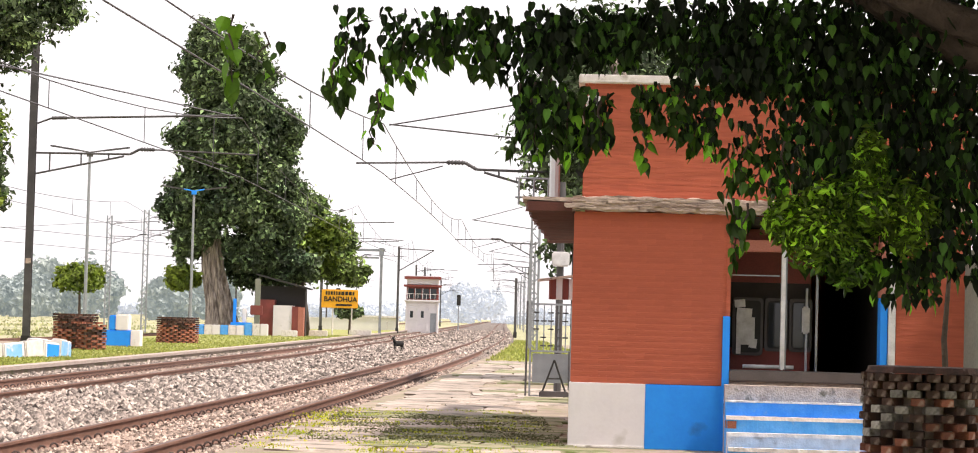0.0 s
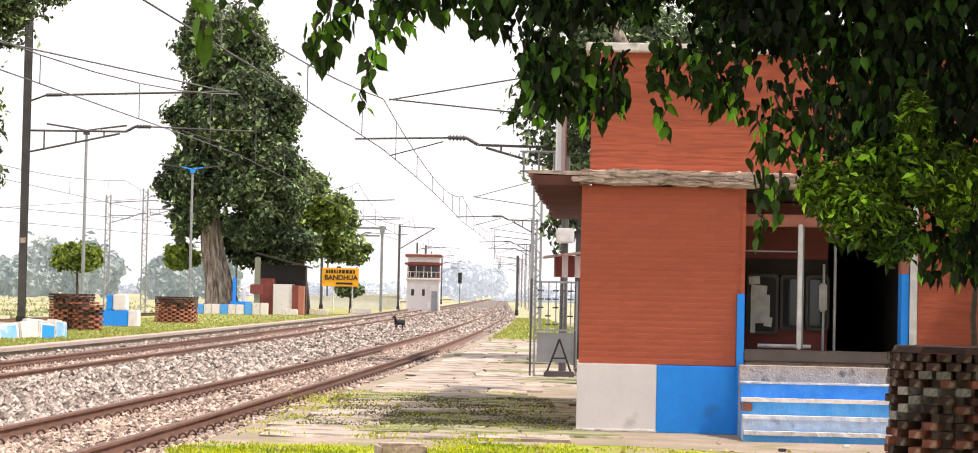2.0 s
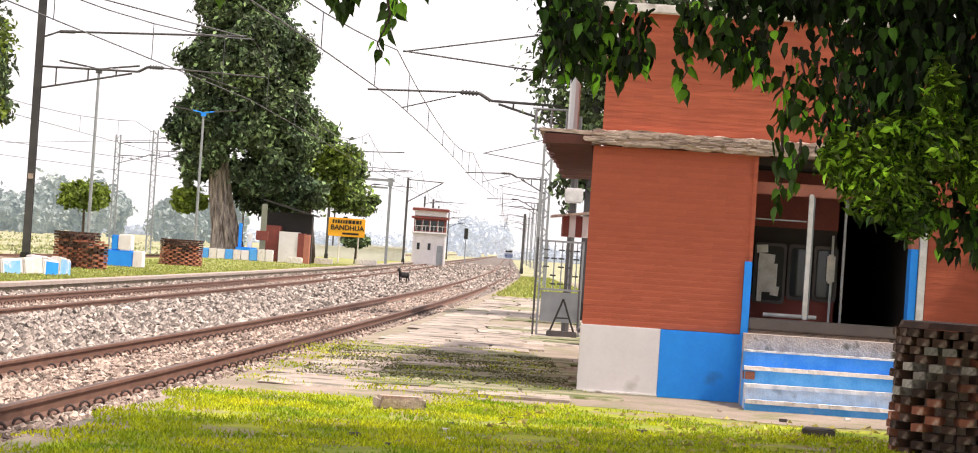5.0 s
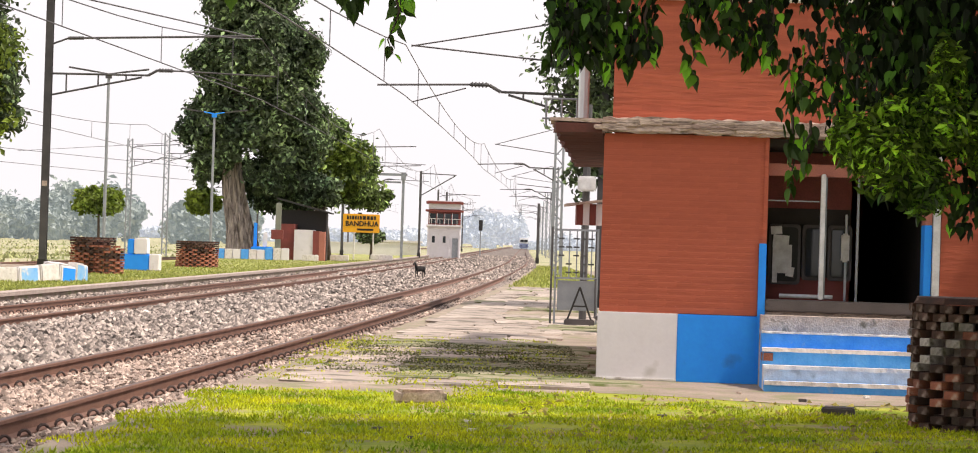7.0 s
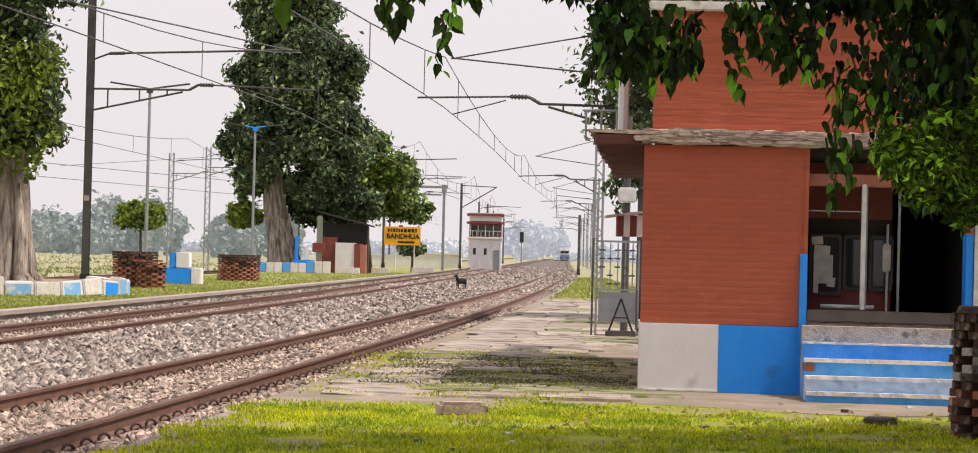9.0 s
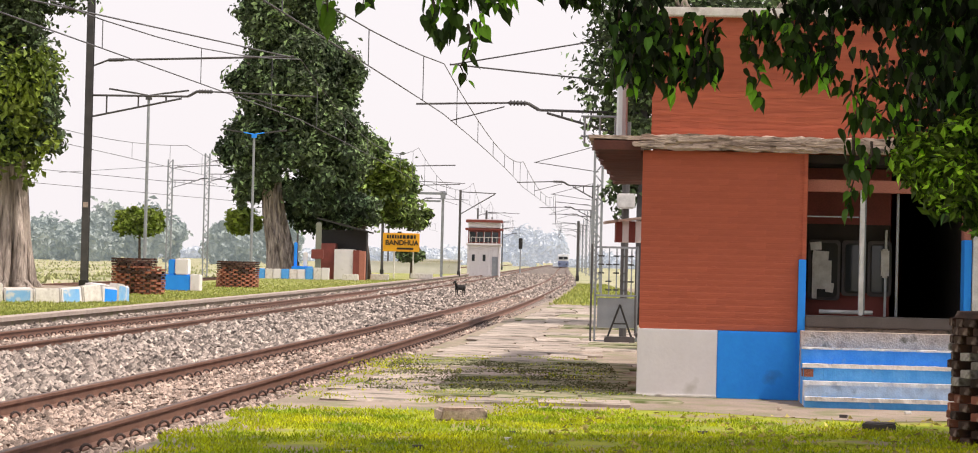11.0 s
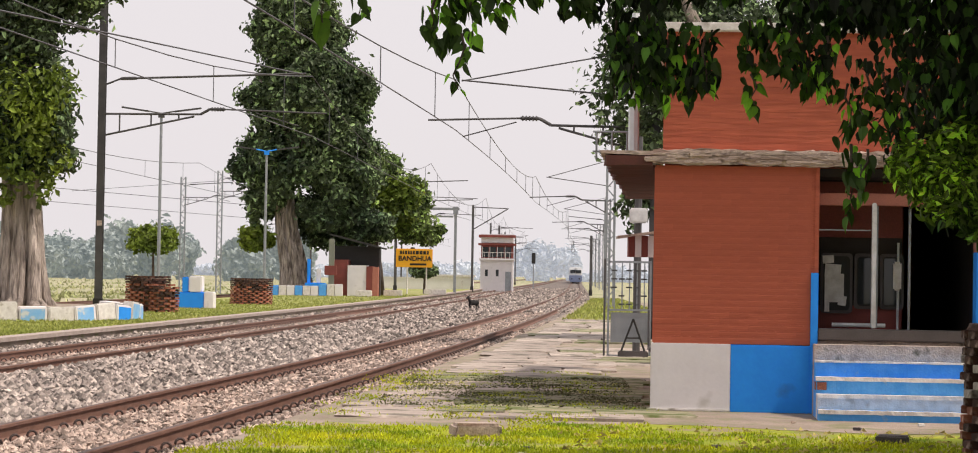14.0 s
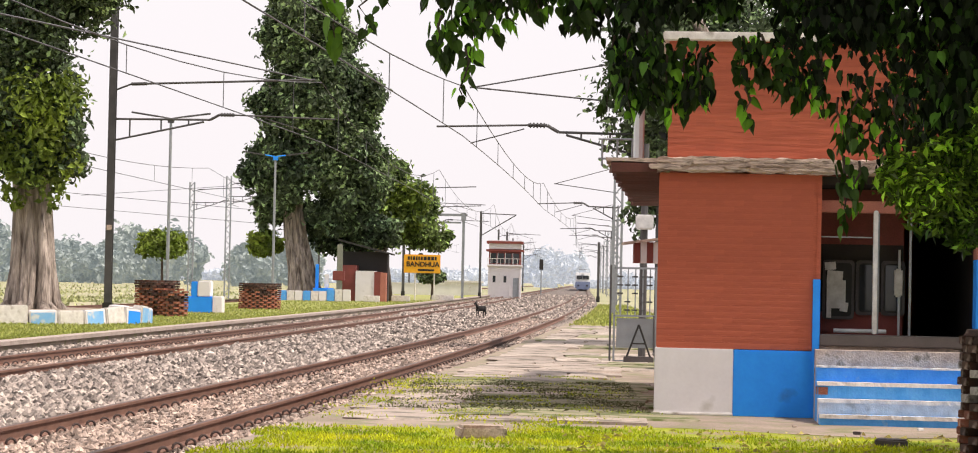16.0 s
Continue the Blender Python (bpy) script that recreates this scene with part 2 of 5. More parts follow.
# ---- mesh helpers ----
def mesh_object(name, me, mat, parent=None, label=""):
    ob = new(name, me)
    if not me.materials:
        me.materials.append(M[mat])
    if parent:
        ob.parent = parent
    if label:
        ob["label"] = label
    return ob


def part(name, bm, mat, parent=None, label="", smooth=False):
    """Links a bmesh as one mesh object under a thing or a part."""
    me = bpy.data.meshes.new(name)
    bm.to_mesh(me)
    bm.free()
    if smooth:
        for p in me.polygons:
            p.use_smooth = True
    return mesh_object(name, me, mat, parent, label)


def raw(name, verts, faces, mat, parent=None, label=""):
    me = bpy.data.meshes.new(name)
    me.from_pydata([tuple(v) for v in verts], [], [tuple(f) for f in faces])
    me.update()
    return mesh_object(name, me, mat, parent, label)


def add_box(bm, x0, x1, y0, y1, z0, z1, m=None, bevel=0.0):
    made = bmesh.ops.create_cube(bm, size=1)["verts"]
    mm = Matrix.Translation(((x0 + x1) / 2, (y0 + y1) / 2, (z0 + z1) / 2)) @ Matrix.Diagonal((x1 - x0, y1 - y0, z1 - z0, 1))
    bmesh.ops.transform(bm, matrix=(m @ mm) if m else mm, verts=made)
    if bevel:
        edges = list({e for v in made for e in v.link_edges})
        bmesh.ops.bevel(bm, geom=edges, offset=bevel, segments=2, affect="EDGES", clamp_overlap=True)
    return bm


def box(x0, x1, y0, y1, z0, z1, bevel=0.0, m=None):
    return add_box(bmesh.new(), x0, x1, y0, y1, z0, z1, m, bevel)


def add_tube(bm, a, b, r0, r1=None, n=8):
    a, b = Vector(a), Vector(b)
    d = b - a
    made = bmesh.ops.create_cone(bm, cap_ends=True, segments=n, radius1=r0, radius2=r0 if r1 is None else r1, depth=d.length)["verts"]
    bmesh.ops.transform(bm, matrix=Matrix.Translation((a + b) / 2) @ d.to_track_quat("Z", "Y").to_matrix().to_4x4(), verts=made)
    return bm


def tube(a, b, r0, r1=None, n=8):
    return add_tube(bmesh.new(), a, b, r0, r1, n)


def sweep(points, radii, n=10, lobes=0, lobe_depth=0.0, seed=0):
    """A tapering limb along points; lobes flute it like a fig trunk."""
    rng = random.Random(seed)
    bm, rings = bmesh.new(), []
    ph = rng.uniform(0, 6)
    line = [Vector(p) for p in points]
    rising = min((b - a).normalized().z for a, b in zip(line, line[1:])) > -0.6
    for i, (p, r) in enumerate(zip(points, radii)):
        p = Vector(p)
        d = (Vector(points[min(i + 1, len(points) - 1)]) - Vector(points[max(i - 1, 0)])).normalized()
        q = Vector((0, 0, 1)).rotation_difference(d) if rising else d.to_track_quat("Z", "Y")
        ring = []
        for k in range(n):
            a = 2 * math.pi * k / n
            rr = r * (1 + lobe_depth * (math.sin(lobes * a + ph) + 0.5 * math.sin(lobes * 1.7 * a + ph * 2 + i * 0.3)) + rng.uniform(-0.04, 0.04))
            ring.append(bm.verts.new(p + q @ Vector((rr * math.cos(a), rr * math.sin(a), 0))))
        rings.append(ring)
    for a, b in zip(rings, rings[1:]):
        for k in range(n):
            bm.faces.new((a[k], a[(k + 1) % n], b[(k + 1) % n], b[k]))
    bm.faces.new(rings[-1])
    bm.faces.new(rings[0][::-1])
    return bm


def thing(name, x, y, z, label, category, group="", rz=0.0, kind=""):
    e = new(name)
    e.matrix_basis = pose(x, y, z, 0, 0, rz)
    return tagged(e, label, category, group, kind)


# ---- the lie of the land ----
NEAR_Y = [0, 20, 40, 60, 80, 100, 160, 220, 300, 500, 1400]
NEAR_X = [-6.05, -4.62, -3.31, -2.18, -1.21, -0.4, 1.65, 3.0, 4.3, 7.3, 22.6]
FAR_Y = [0, 20, 45, 60, 83, 116, 183, 303, 500, 1400]
FAR_X = [-10.9, -9.95, -8.85, -8.3, -7.4, -6.45, -4.9, -3.1, 0.0, 14.4]
fine_y = np.arange(0, 1400, 1.0)


def smoothed(ys, xs):
    x = np.interp(fine_y, ys, xs)
    for width in (25, 25):
        pad = np.concatenate([2 * x[0] - x[width:0:-1], x, 2 * x[-1] - x[-2:-width - 2:-1]])
        x = np.convolve(pad, np.ones(2 * width + 1) / (2 * width + 1), "valid")
    return x


near_line, far_line = smoothed(NEAR_Y, NEAR_X), smoothed(FAR_Y, FAR_X)


def near_x(y):
    return float(np.interp(y, fine_y, near_line))


def far_x(y):
    return float(np.interp(y, fine_y, far_line))


def strip(ys, left, right, z, thick):
    """A slab between two lines that run away from the eye."""
    v, f = [], []
    for y in ys:
        a, b = left(y), right(y)
        v += [(a, y, z), (b, y, z), (b, y, z - thick), (a, y, z - thick)]
    for i in range(len(ys) - 1):
        o, p = 4 * i, 4 * i + 4
        for k in range(4):
            f.append((o + k, o + (k + 1) % 4, p + (k + 1) % 4, p + k))
    f += [(3, 2, 1, 0), tuple(len(v) - 4 + k for k in range(4))]
    return v, f


RAIL_Z = 0.04
ground = raw("ground", [(-2500, -300, -0.42), (2500, -300, -0.42), (2500, 4000, -0.42), (-2500, 4000, -0.42)], [(0, 1, 2, 3)], "field")
tagged(ground, "flat green and straw-coloured fields reaching the hazy horizon", "ground", kind="structure")

ys = [*range(-6, 60, 3), *range(60, 200, 10), *range(200, 1400, 50)]
bed = raw("ballast_bed", *strip([y for y in ys if y >= 0], lambda y: far_x(y) - 2.3, lambda y: near_x(y) + 1.7, RAIL_Z - 0.21, 0.3), "ballast_bed")
tagged(bed, "grey brown crushed stone ballast bed under both tracks", "ballast", kind="structure")
platform = raw("pavement", *strip([y for y in ys if y <= 150], lambda y: near_x(max(y, 0)) + 1.6, lambda y: 16, 0.0, 0.5), "soil")
tagged(platform, "earth and worn concrete platform with moss and grass", "platform", kind="structure")
island = raw("pavement_2", *strip([y for y in ys if 0 <= y <= 260], lambda y: far_x(y) - 11, lambda y: far_x(y) - 2.6, 0.14, 0.6), "turf_dry")
tagged(island, "grass-covered island platform between the tracks", "platform", kind="structure")
coping = raw("kerb", *strip([y for y in ys if 0 <= y <= 260], lambda y: far_x(y) - 2.6, lambda y: far_x(y) - 2.2, 0.15, 0.09), "sleeper")
face = raw("wall_platform", *strip([y for y in ys if 0 <= y <= 260], lambda y: far_x(y) - 2.6, lambda y: far_x(y) - 2.26, 0.055, 0.5), "soil")
tagged(face, "earth-stained retaining wall of the island platform", "platform wall", kind="structure")
tagged(coping, "pale concrete coping along the platform edge", "kerb", kind="structure")


# ---- tracks ----
PROFILE = [(-0.07, 0), (0.07, 0), (0.07, 0.012), (0.012, 0.035), (0.012, 0.125), (0.036, 0.135), (0.036, 0.165), (0.028, 0.172),
           (-0.028, 0.172), (-0.036, 0.165), (-0.036, 0.135), (-0.012, 0.125), (-0.012, 0.035), (-0.07, 0.012)]


def rail(line, off, y0, y1, parent):
    v, f = [], []
    stops = [*np.arange(y0, 60, 2.0), *np.arange(max(60, y0), 200, 8.0), *np.arange(200, y1, 30.0)]
    n = len(PROFILE)
    for y in stops:
        v += [(line(y) + off + a, y, RAIL_Z - 0.172 + b) for a, b in PROFILE]
    for i in range(len(stops) - 1):
        for k in range(n):
            f.append((i * n + k, i * n + (k + 1) % n, (i + 1) * n + (k + 1) % n, (i + 1) * n + k))
    ob = raw("rail", v, f, "rust", parent)
    ob.data.materials.append(M["rail_top"])
    for i, p in enumerate(ob.data.polygons):
        p.material_index = 1 if i % n == 7 else 0
    return ob


def sleeper_mesh():
    bm = bmesh.new()
    add_box(bm, -1.375, 1.375, -0.125, 0.125, -0.2, 0.0, bevel=0.025)
    me = bpy.data.meshes.new("sleeper")
    bm.to_mesh(me)
    bm.free()
    me.materials.append(M["sleeper"])
    return me


def clip_mesh():
    """A looped spring clip on the rail foot."""
    pts = [Vector((0.042 * math.cos(a), 0.03 * math.cos(a), 0.055 * math.sin(a))) for a in np.linspace(-0.4, math.pi + 0.4, 8)]
    bm = sweep(pts, [0.014] * 8, 6)
    me = bpy.data.meshes.new("rail_clip")
    bm.to_mesh(me)
    bm.free()
    me.materials.append(M["clip"])
    return me


SLEEPER, CLIP = sleeper_mesh(), clip_mesh()


def track(name, line, y0, near_stop, clip_stop, label):
    t = tagged(new(name), label, "railway track")
    for off in (-0.838, 0.838):
        rail(line, off, y0, 1395, t)
    far_v, far_f = [], []
    y = y0 + 0.3
    while y < 220:
        x, dx = line(y), (line(y + 1) - line(y))
        turn = pose(x, y, RAIL_Z - 0.175, 0, 0, -math.degrees(math.atan(dx)))
        if y < near_stop:
            s = mesh_object("sleeper", SLEEPER, "sleeper", t)
            s.matrix_basis = turn
        else:
            o = len(far_v)
            far_v += [turn @ Vector(c) for c in ((-1.375, -0.125, 0), (1.375, -0.125, 0), (1.375, 0.125, 0), (-1.375, 0.125, 0))]
            far_f.append((o, o + 1, o + 2, o + 3))
        if y < clip_stop:
            for off in (-0.838 + 0.11, 0.838 + 0.11):
                c = mesh_object("rail_clip", CLIP, "clip", t)
                c.matrix_basis = turn @ pose(off, 0, 0.015)
        y += 0.6
    far = raw("distant_sleeper", far_v, far_f, "sleeper", t)
    tagged(far, kind="stuff")
    return t


near_track = track("railway_track", near_x, 13.0, 60, 70, "broad-gauge track with rusty rails on concrete sleepers in ballast")
far_track = track("railway_track", far_x, 32.0, 70, 90, "broad-gauge track beside the grassy island platform")


def side_x(y):
    return far_x(y) - 14.5


side_track = track("railway_track", side_x, 70.0, 80, 80, "rusty siding beyond the grassy island platform")


def stones(name, count, y0, y1, pick, z, size, seed, label, mat="ballast"):
    """Loose ballast, far too many to count."""
    rng = np.random.default_rng(seed)
    base = np.array([(1, 0, 0), (-1, 0, 0), (0, 1, 0), (0, -1, 0), (0, 0, 1), (0, 0, -1)], float)
    tri = np.array([(0, 2, 4), (2, 1, 4), (1, 3, 4), (3, 0, 4), (2, 0, 5), (1, 2, 5), (3, 1, 5), (0, 3, 5)])
    u = rng.random(count)
    y = 1 / (1 / y0 + u * (1 / y1 - 1 / y0))
    x = np.array([pick(a, b) for a, b in zip(y, rng.random(count))])
    v = base[None] * rng.uniform(0.5, 1.0, (count, 6, 1)) * size * rng.uniform(0.6, 1.4, (count, 1, 1))
    v = v + rng.normal(0, 0.18, v.shape) * size
    v[:, :, 2] *= 0.75
    ang = rng.uniform(0, 6.28, count)
    c, s = np.cos(ang)[:, None], np.sin(ang)[:, None]
    v = np.stack([v[:, :, 0] * c - v[:, :, 1] * s, v[:, :, 0] * s + v[:, :, 1] * c, v[:, :, 2]], 2)
    v += np.stack([x, y, z + rng.uniform(0, size * 0.9, count)], 1)[:, None]
    f = (tri[None] + 6 * np.arange(count)[:, None, None]).reshape(-1, 3)
    return tagged(raw(name, v.reshape(-1, 3).tolist(), f.tolist(), mat), label, "ballast", kind="stuff")


stones("ballast", 22000, 22, 130, lambda y, u: far_x(y) + 1.05 + u * (near_x(y) - far_x(y) - 2.1), RAIL_Z - 0.16, 0.08, 1, "pale grey crushed stone heaped between the tracks")
stones("ballast", 8000, 110, 330, lambda y, u: far_x(y) - 1.9 + u * (near_x(y) - far_x(y) + 3.4), RAIL_Z - 0.22, 0.12, 5, "grey ballast of both tracks in the distance")
stones("ballast", 15000, 14, 110, lambda y, u: near_x(y) - 0.76 + u * 1.52, RAIL_Z - 0.2, 0.048, 2, "dusty crushed stone between the rails", "ballast_warm")
stones("ballast", 7000, 30, 110, lambda y, u: far_x(y) - 2.1 + u * 2.85, RAIL_Z - 0.21, 0.055, 3, "dusty crushed stone between the far rails", "ballast_warm")
stones("ballast", 5000, 36, 130, lambda y, u: far_x(y) - 2.2 + u * 1.3, RAIL_Z - 0.13, 0.06, 6, "loose stone against the island platform")
stones("ballast", 6000, 14, 90, lambda y, u: near_x(y) + 0.98 + u * 0.75, RAIL_Z - 0.2, 0.045, 4, "loose stone along the platform edge", "ballast_warm")


# ---- the station building ----
BX, BY, TURN = 1.36, 28.1, -3.4
building = thing("station_building", BX, BY, 0, "brick-red station building with white and blue dado and crumbling eave", "building", rz=TURN)
W, D = 5.0, 8.6          # width along the front, depth
OPEN0, OPEN1 = 1.97, 3.88
EAVE0, EAVE1, ROOF = 2.98, 3.17, 4.62
part("wall", box(0.015, OPEN0 - 0.02, 0.015, 0.3, 0.82, EAVE0), "red", building)
part("wall", box(OPEN1 + 0.2, W, 0.015, 0.3, 0.0, EAVE0), "red", building)
part("wall", box(0.015, 0.3, 0.3, D, 0.0, EAVE0), "red", building)
part("wall", box(W - 0.3, W, 0.3, D, 0.0, EAVE0), "red", building)
part("wall", box(0.3, W - 0.3, D - 0.3, D, 0.0, EAVE0), "red", building)
part("dado_panel", box(-0.01, 0.955, -0.012, 0.3, 0.0, 0.82, bevel=0.006), "white", building, "whitewashed dado panel")
part("dado_panel", box(0.957, OPEN0 - 0.06, -0.012, 0.3, 0.0, 0.815, bevel=0.006), "blue", building, "bright blue dado panel")
part("base_course", box(-0.03, 0.96, -0.03, 0.0, 0.0, 0.03, bevel=0.008), "worn_white", building, "chipped white base line")
part("pilaster", box(OPEN0 - 0.06, OPEN0 + 0.03, -0.03, 0.3, 0.0, 1.7, bevel=0.006), "blue", building, "blue painted door jamb")
part("pilaster", box(OPEN0 - 0.02, OPEN0 + 0.03, 0.0, 0.3, 1.7, EAVE0), "red", building)
part("pilaster", box(OPEN1, OPEN1 + 0.09, -0.02, 0.3, 0.85, 1.98, bevel=0.006), "blue", building, "blue painted door jamb")
part("pilaster", box(OPEN1, OPEN1 + 0.09, 0.0, 0.3, 1.98, EAVE0), "pink", building)
part("corner_strip", box(OPEN1 + 0.1, OPEN1 + 0.19, -0.03, 0.3, 0.85, EAVE0, bevel=0.01), "white_enamel", building, "white strip beside the door")
part("parapet", box(0.1, W, 0.1, 0.35, EAVE1, ROOF), "red", building)
part("parapet", box(0.1, 0.35, 0.35, D, EAVE1, ROOF), "red", building)
part("parapet", box(W - 0.25, W, 0.35, D, EAVE1, ROOF), "red", building)
part("parapet", box(0.35, W - 0.25, D - 0.25, D, EAVE1, ROOF), "red", building)
part("roof", box(0.35, W - 0.25, 0.35, D - 0.25, EAVE1 + 0.9, EAVE1 + 1.05), "old_concrete", building)
part("cornice", box(0.02, W + 0.08, 0.0, 0.42, ROOF, ROOF + 0.11, bevel=0.015), "worn_white", building, "whitewashed roof cornice")
part("cornice", box(0.02, 0.42, 0.42, D, ROOF, ROOF + 0.11, bevel=0.015), "worn_white", building)


def eave_slab():
    """The projecting slab, its edge broken and crumbling."""
    rng = random.Random(3)
    bm = bmesh.new()
    add_box(bm, -0.02, W + 0.1, -0.1, 0.1, EAVE0 + 0.01, EAVE1)
    bmesh.ops.subdivide_edges(bm, edges=[e for e in bm.edges if e.calc_length() > 1.0], cuts=60, use_grid_fill=True)
    for v in bm.verts:
        n = noise.noise_vector(v.co * 5.0) * 0.035 + noise.noise_vector(v.co * 17.0) * 0.02
        v.co += Vector((n.x * 0.4, n.y, n.z))
    for i in range(170):
        x = rng.uniform(-0.05, W)
        s = rng.uniform(0.03, 0.1)
        z = rng.uniform(EAVE0 + 0.04, EAVE1 - 0.02)
        add_box(bm, x - s * 1.6, x + s * 1.6, -0.13, -0.05, z - s * 0.3, z + s * 0.3, bevel=0.01)
    return bm


part("eave", eave_slab(), "eave_concrete", building, "crumbling weathered concrete eave slab")


def side_eave(z0, z1, out, rough, seed):
    """The slab along the track side, its outer edge gnawed away in steps."""
    rng = random.Random(seed)
    v, f, y, edge = [], [], -0.09, out
    while y < D + 3.5:
        x = edge + rng.uniform(-rough, rough)
        v += [(x, y, z0 + rng.uniform(-0.02, 0.02)), (-0.021, y, z0), (-0.021, y, z1), (x + rng.uniform(-0.02, 0.02), y, z1)]
        y += rng.uniform(0.1, 0.5)
    for i in range(len(v) // 4 - 1):
        for k in range(4):
            f.append((4 * i + k, 4 * i + (k + 1) % 4, 4 * i + 4 + (k + 1) % 4, 4 * i + 4 + k))
    f += [(3, 2, 1, 0), tuple(len(v) - 4 + k for k in range(4))]
    return v, f


raw("eave", *side_eave(EAVE1 - 0.075, EAVE1 - 0.02, -0.63, 0.03, 8), "eave_concrete", building, "thin crumbling concrete topping of the side eave")
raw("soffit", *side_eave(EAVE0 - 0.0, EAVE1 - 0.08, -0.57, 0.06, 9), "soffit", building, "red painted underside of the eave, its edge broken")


# painted brick facing, laid in courses
def facing_mesh(i, w):
    r = random.Random(300 + i)
    bm = box(-w / 2, w / 2, -0.004 - r.uniform(0, 0.0012), 0.03, 0.0005 + r.uniform(0, 0.0015), 0.0755)
    me = bpy.data.meshes.new("brick")
    bm.to_mesh(me)
    bm.free()
    me.materials.append(M["brick_red"])
    return me


FACING, HALF = [facing_mesh(i, 0.2305) for i in range(5)], [facing_mesh(9 + i, 0.114) for i in range(3)]


def courses(x0, x1, z0, z1):
    z, k = z0, 0
    while z + 0.07 < z1:
        x = x0
        while x < x1 - 0.02:
            w = 0.115 if (x == x0 and k % 2) else min(0.232, x1 - x)
            yield x + w / 2, z, w
            x += w
        z, k = z + 0.076, k + 1


rb = random.Random(77)
front = [o for o in building.children if o.name.startswith("wall")][0]
for x, z, w in courses(0.005, OPEN0 - 0.065, 0.83, EAVE0 + 0.0):
    full = w > 0.2
    b = mesh_object("brick", rb.choice(FACING if full else HALF), "brick_red", front)
    b.matrix_basis = pose(x, 0.0165 + rb.uniform(-0.0004, 0.0004), z, rb.uniform(-1.6, 1.6), rb.uniform(-0.35, 0.35), rb.uniform(-0.4, 0.4)) @ Matrix.Diagonal((w / (0.232 if full else 0.115), 1, 1, 1))


def facing_rest(name, spans, y):
    v, f = [], []
    for x0, x1, z0, z1 in spans:
        for x, z, w in courses(x0, x1, z0, z1):
            d, t, o = rb.uniform(0.0025, 0.005), rb.uniform(-0.0025, 0.0025), len(v)
            a, c, e, g2 = x - w / 2, x + w / 2, z + 0.001, z + 0.0755
            v += [(a, y - d, e + t), (c, y - d, e - t), (c, y - d, g2 - t), (a, y - d, g2 + t), (a, y, e), (c, y, e), (c, y, g2), (a, y, g2)]
            f += [(o, o + 1, o + 2, o + 3), (o + 4, o + 5, o + 1, o), (o + 3, o + 2, o + 6, o + 7), (o + 1, o + 5, o + 6, o + 2), (o + 4, o, o + 3, o + 7)]
    return tagged(raw(name, v, f, "brick_course", building), kind="stuff")


facing_rest("brick_facing", [(0.1, W, EAVE1 + 0.02, ROOF)], 0.1)
facing_rest("brick_facing", [(OPEN1 + 0.2, W, 0.0, EAVE0)], 0.015)

# raised entrance, its back wall, frames and boards
FLOOR = 0.88
part("floor_slab", box(OPEN0 + 0.03, OPEN1 + 0.2, 0.02, D - 0.3, 0.0, FLOOR), "old_concrete", building)
part("threshold", box(OPEN0 + 0.03, OPEN1, -0.05, 0.22, FLOOR + 0.01, FLOOR + 0.15, bevel=0.015), "ledge", building, "dark stone threshold ledge")
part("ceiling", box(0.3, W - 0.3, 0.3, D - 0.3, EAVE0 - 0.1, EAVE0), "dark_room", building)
part("inner_wall", box(0.3, 3.12, 1.3, 1.45, FLOOR, EAVE0 - 0.1), "dark_room", building, "brown inner wall with the room's shade in its colour")
part("inner_dado", box(OPEN0 + 0.03, 3.12, 1.27, 1.298, FLOOR, FLOOR + 0.42), "maroon", building, "dark red dado of the inner wall")
part("exposed_brick", box(OPEN0 - 0.04, OPEN0 + 0.11, -0.86, -0.6, 0.31, 0.44, bevel=0.02), "old_brick", building, "brick bared by broken plaster")
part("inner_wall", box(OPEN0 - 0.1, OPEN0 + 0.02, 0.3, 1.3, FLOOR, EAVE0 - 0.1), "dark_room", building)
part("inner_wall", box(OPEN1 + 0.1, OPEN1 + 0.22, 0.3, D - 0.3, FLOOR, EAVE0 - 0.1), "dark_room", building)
part("lintel", box(OPEN0 + 0.03, OPEN1, 0.2, 0.32, 2.53, 2.68, bevel=0.01), "pink", building, "faded pinkish red lintel beam")
part("door_post", box(2.645, 2.7, 0.1, 0.2, FLOOR + 0.16, 2.56, bevel=0.01), "white_enamel", building, "white painted steel post")
part("door_post", box(2.7, 2.72, 0.12, 0.2, FLOOR + 0.16, 2.53, bevel=0.008), "galv", building)
part("door_post", box(3.1, 3.13, 0.3, 0.36, FLOOR + 0.05, 2.53, bevel=0.006), "galv", building, "grey steel frame post")
part("cross_bar", box(OPEN0 + 0.03, 2.63, 0.14, 0.16, 2.22, 2.235), "galv", building)
part("floor_rail", tube((2.2, 0.5, FLOOR + 0.19), (2.85, 0.5, FLOOR + 0.19), 0.025), "white_enamel", building)


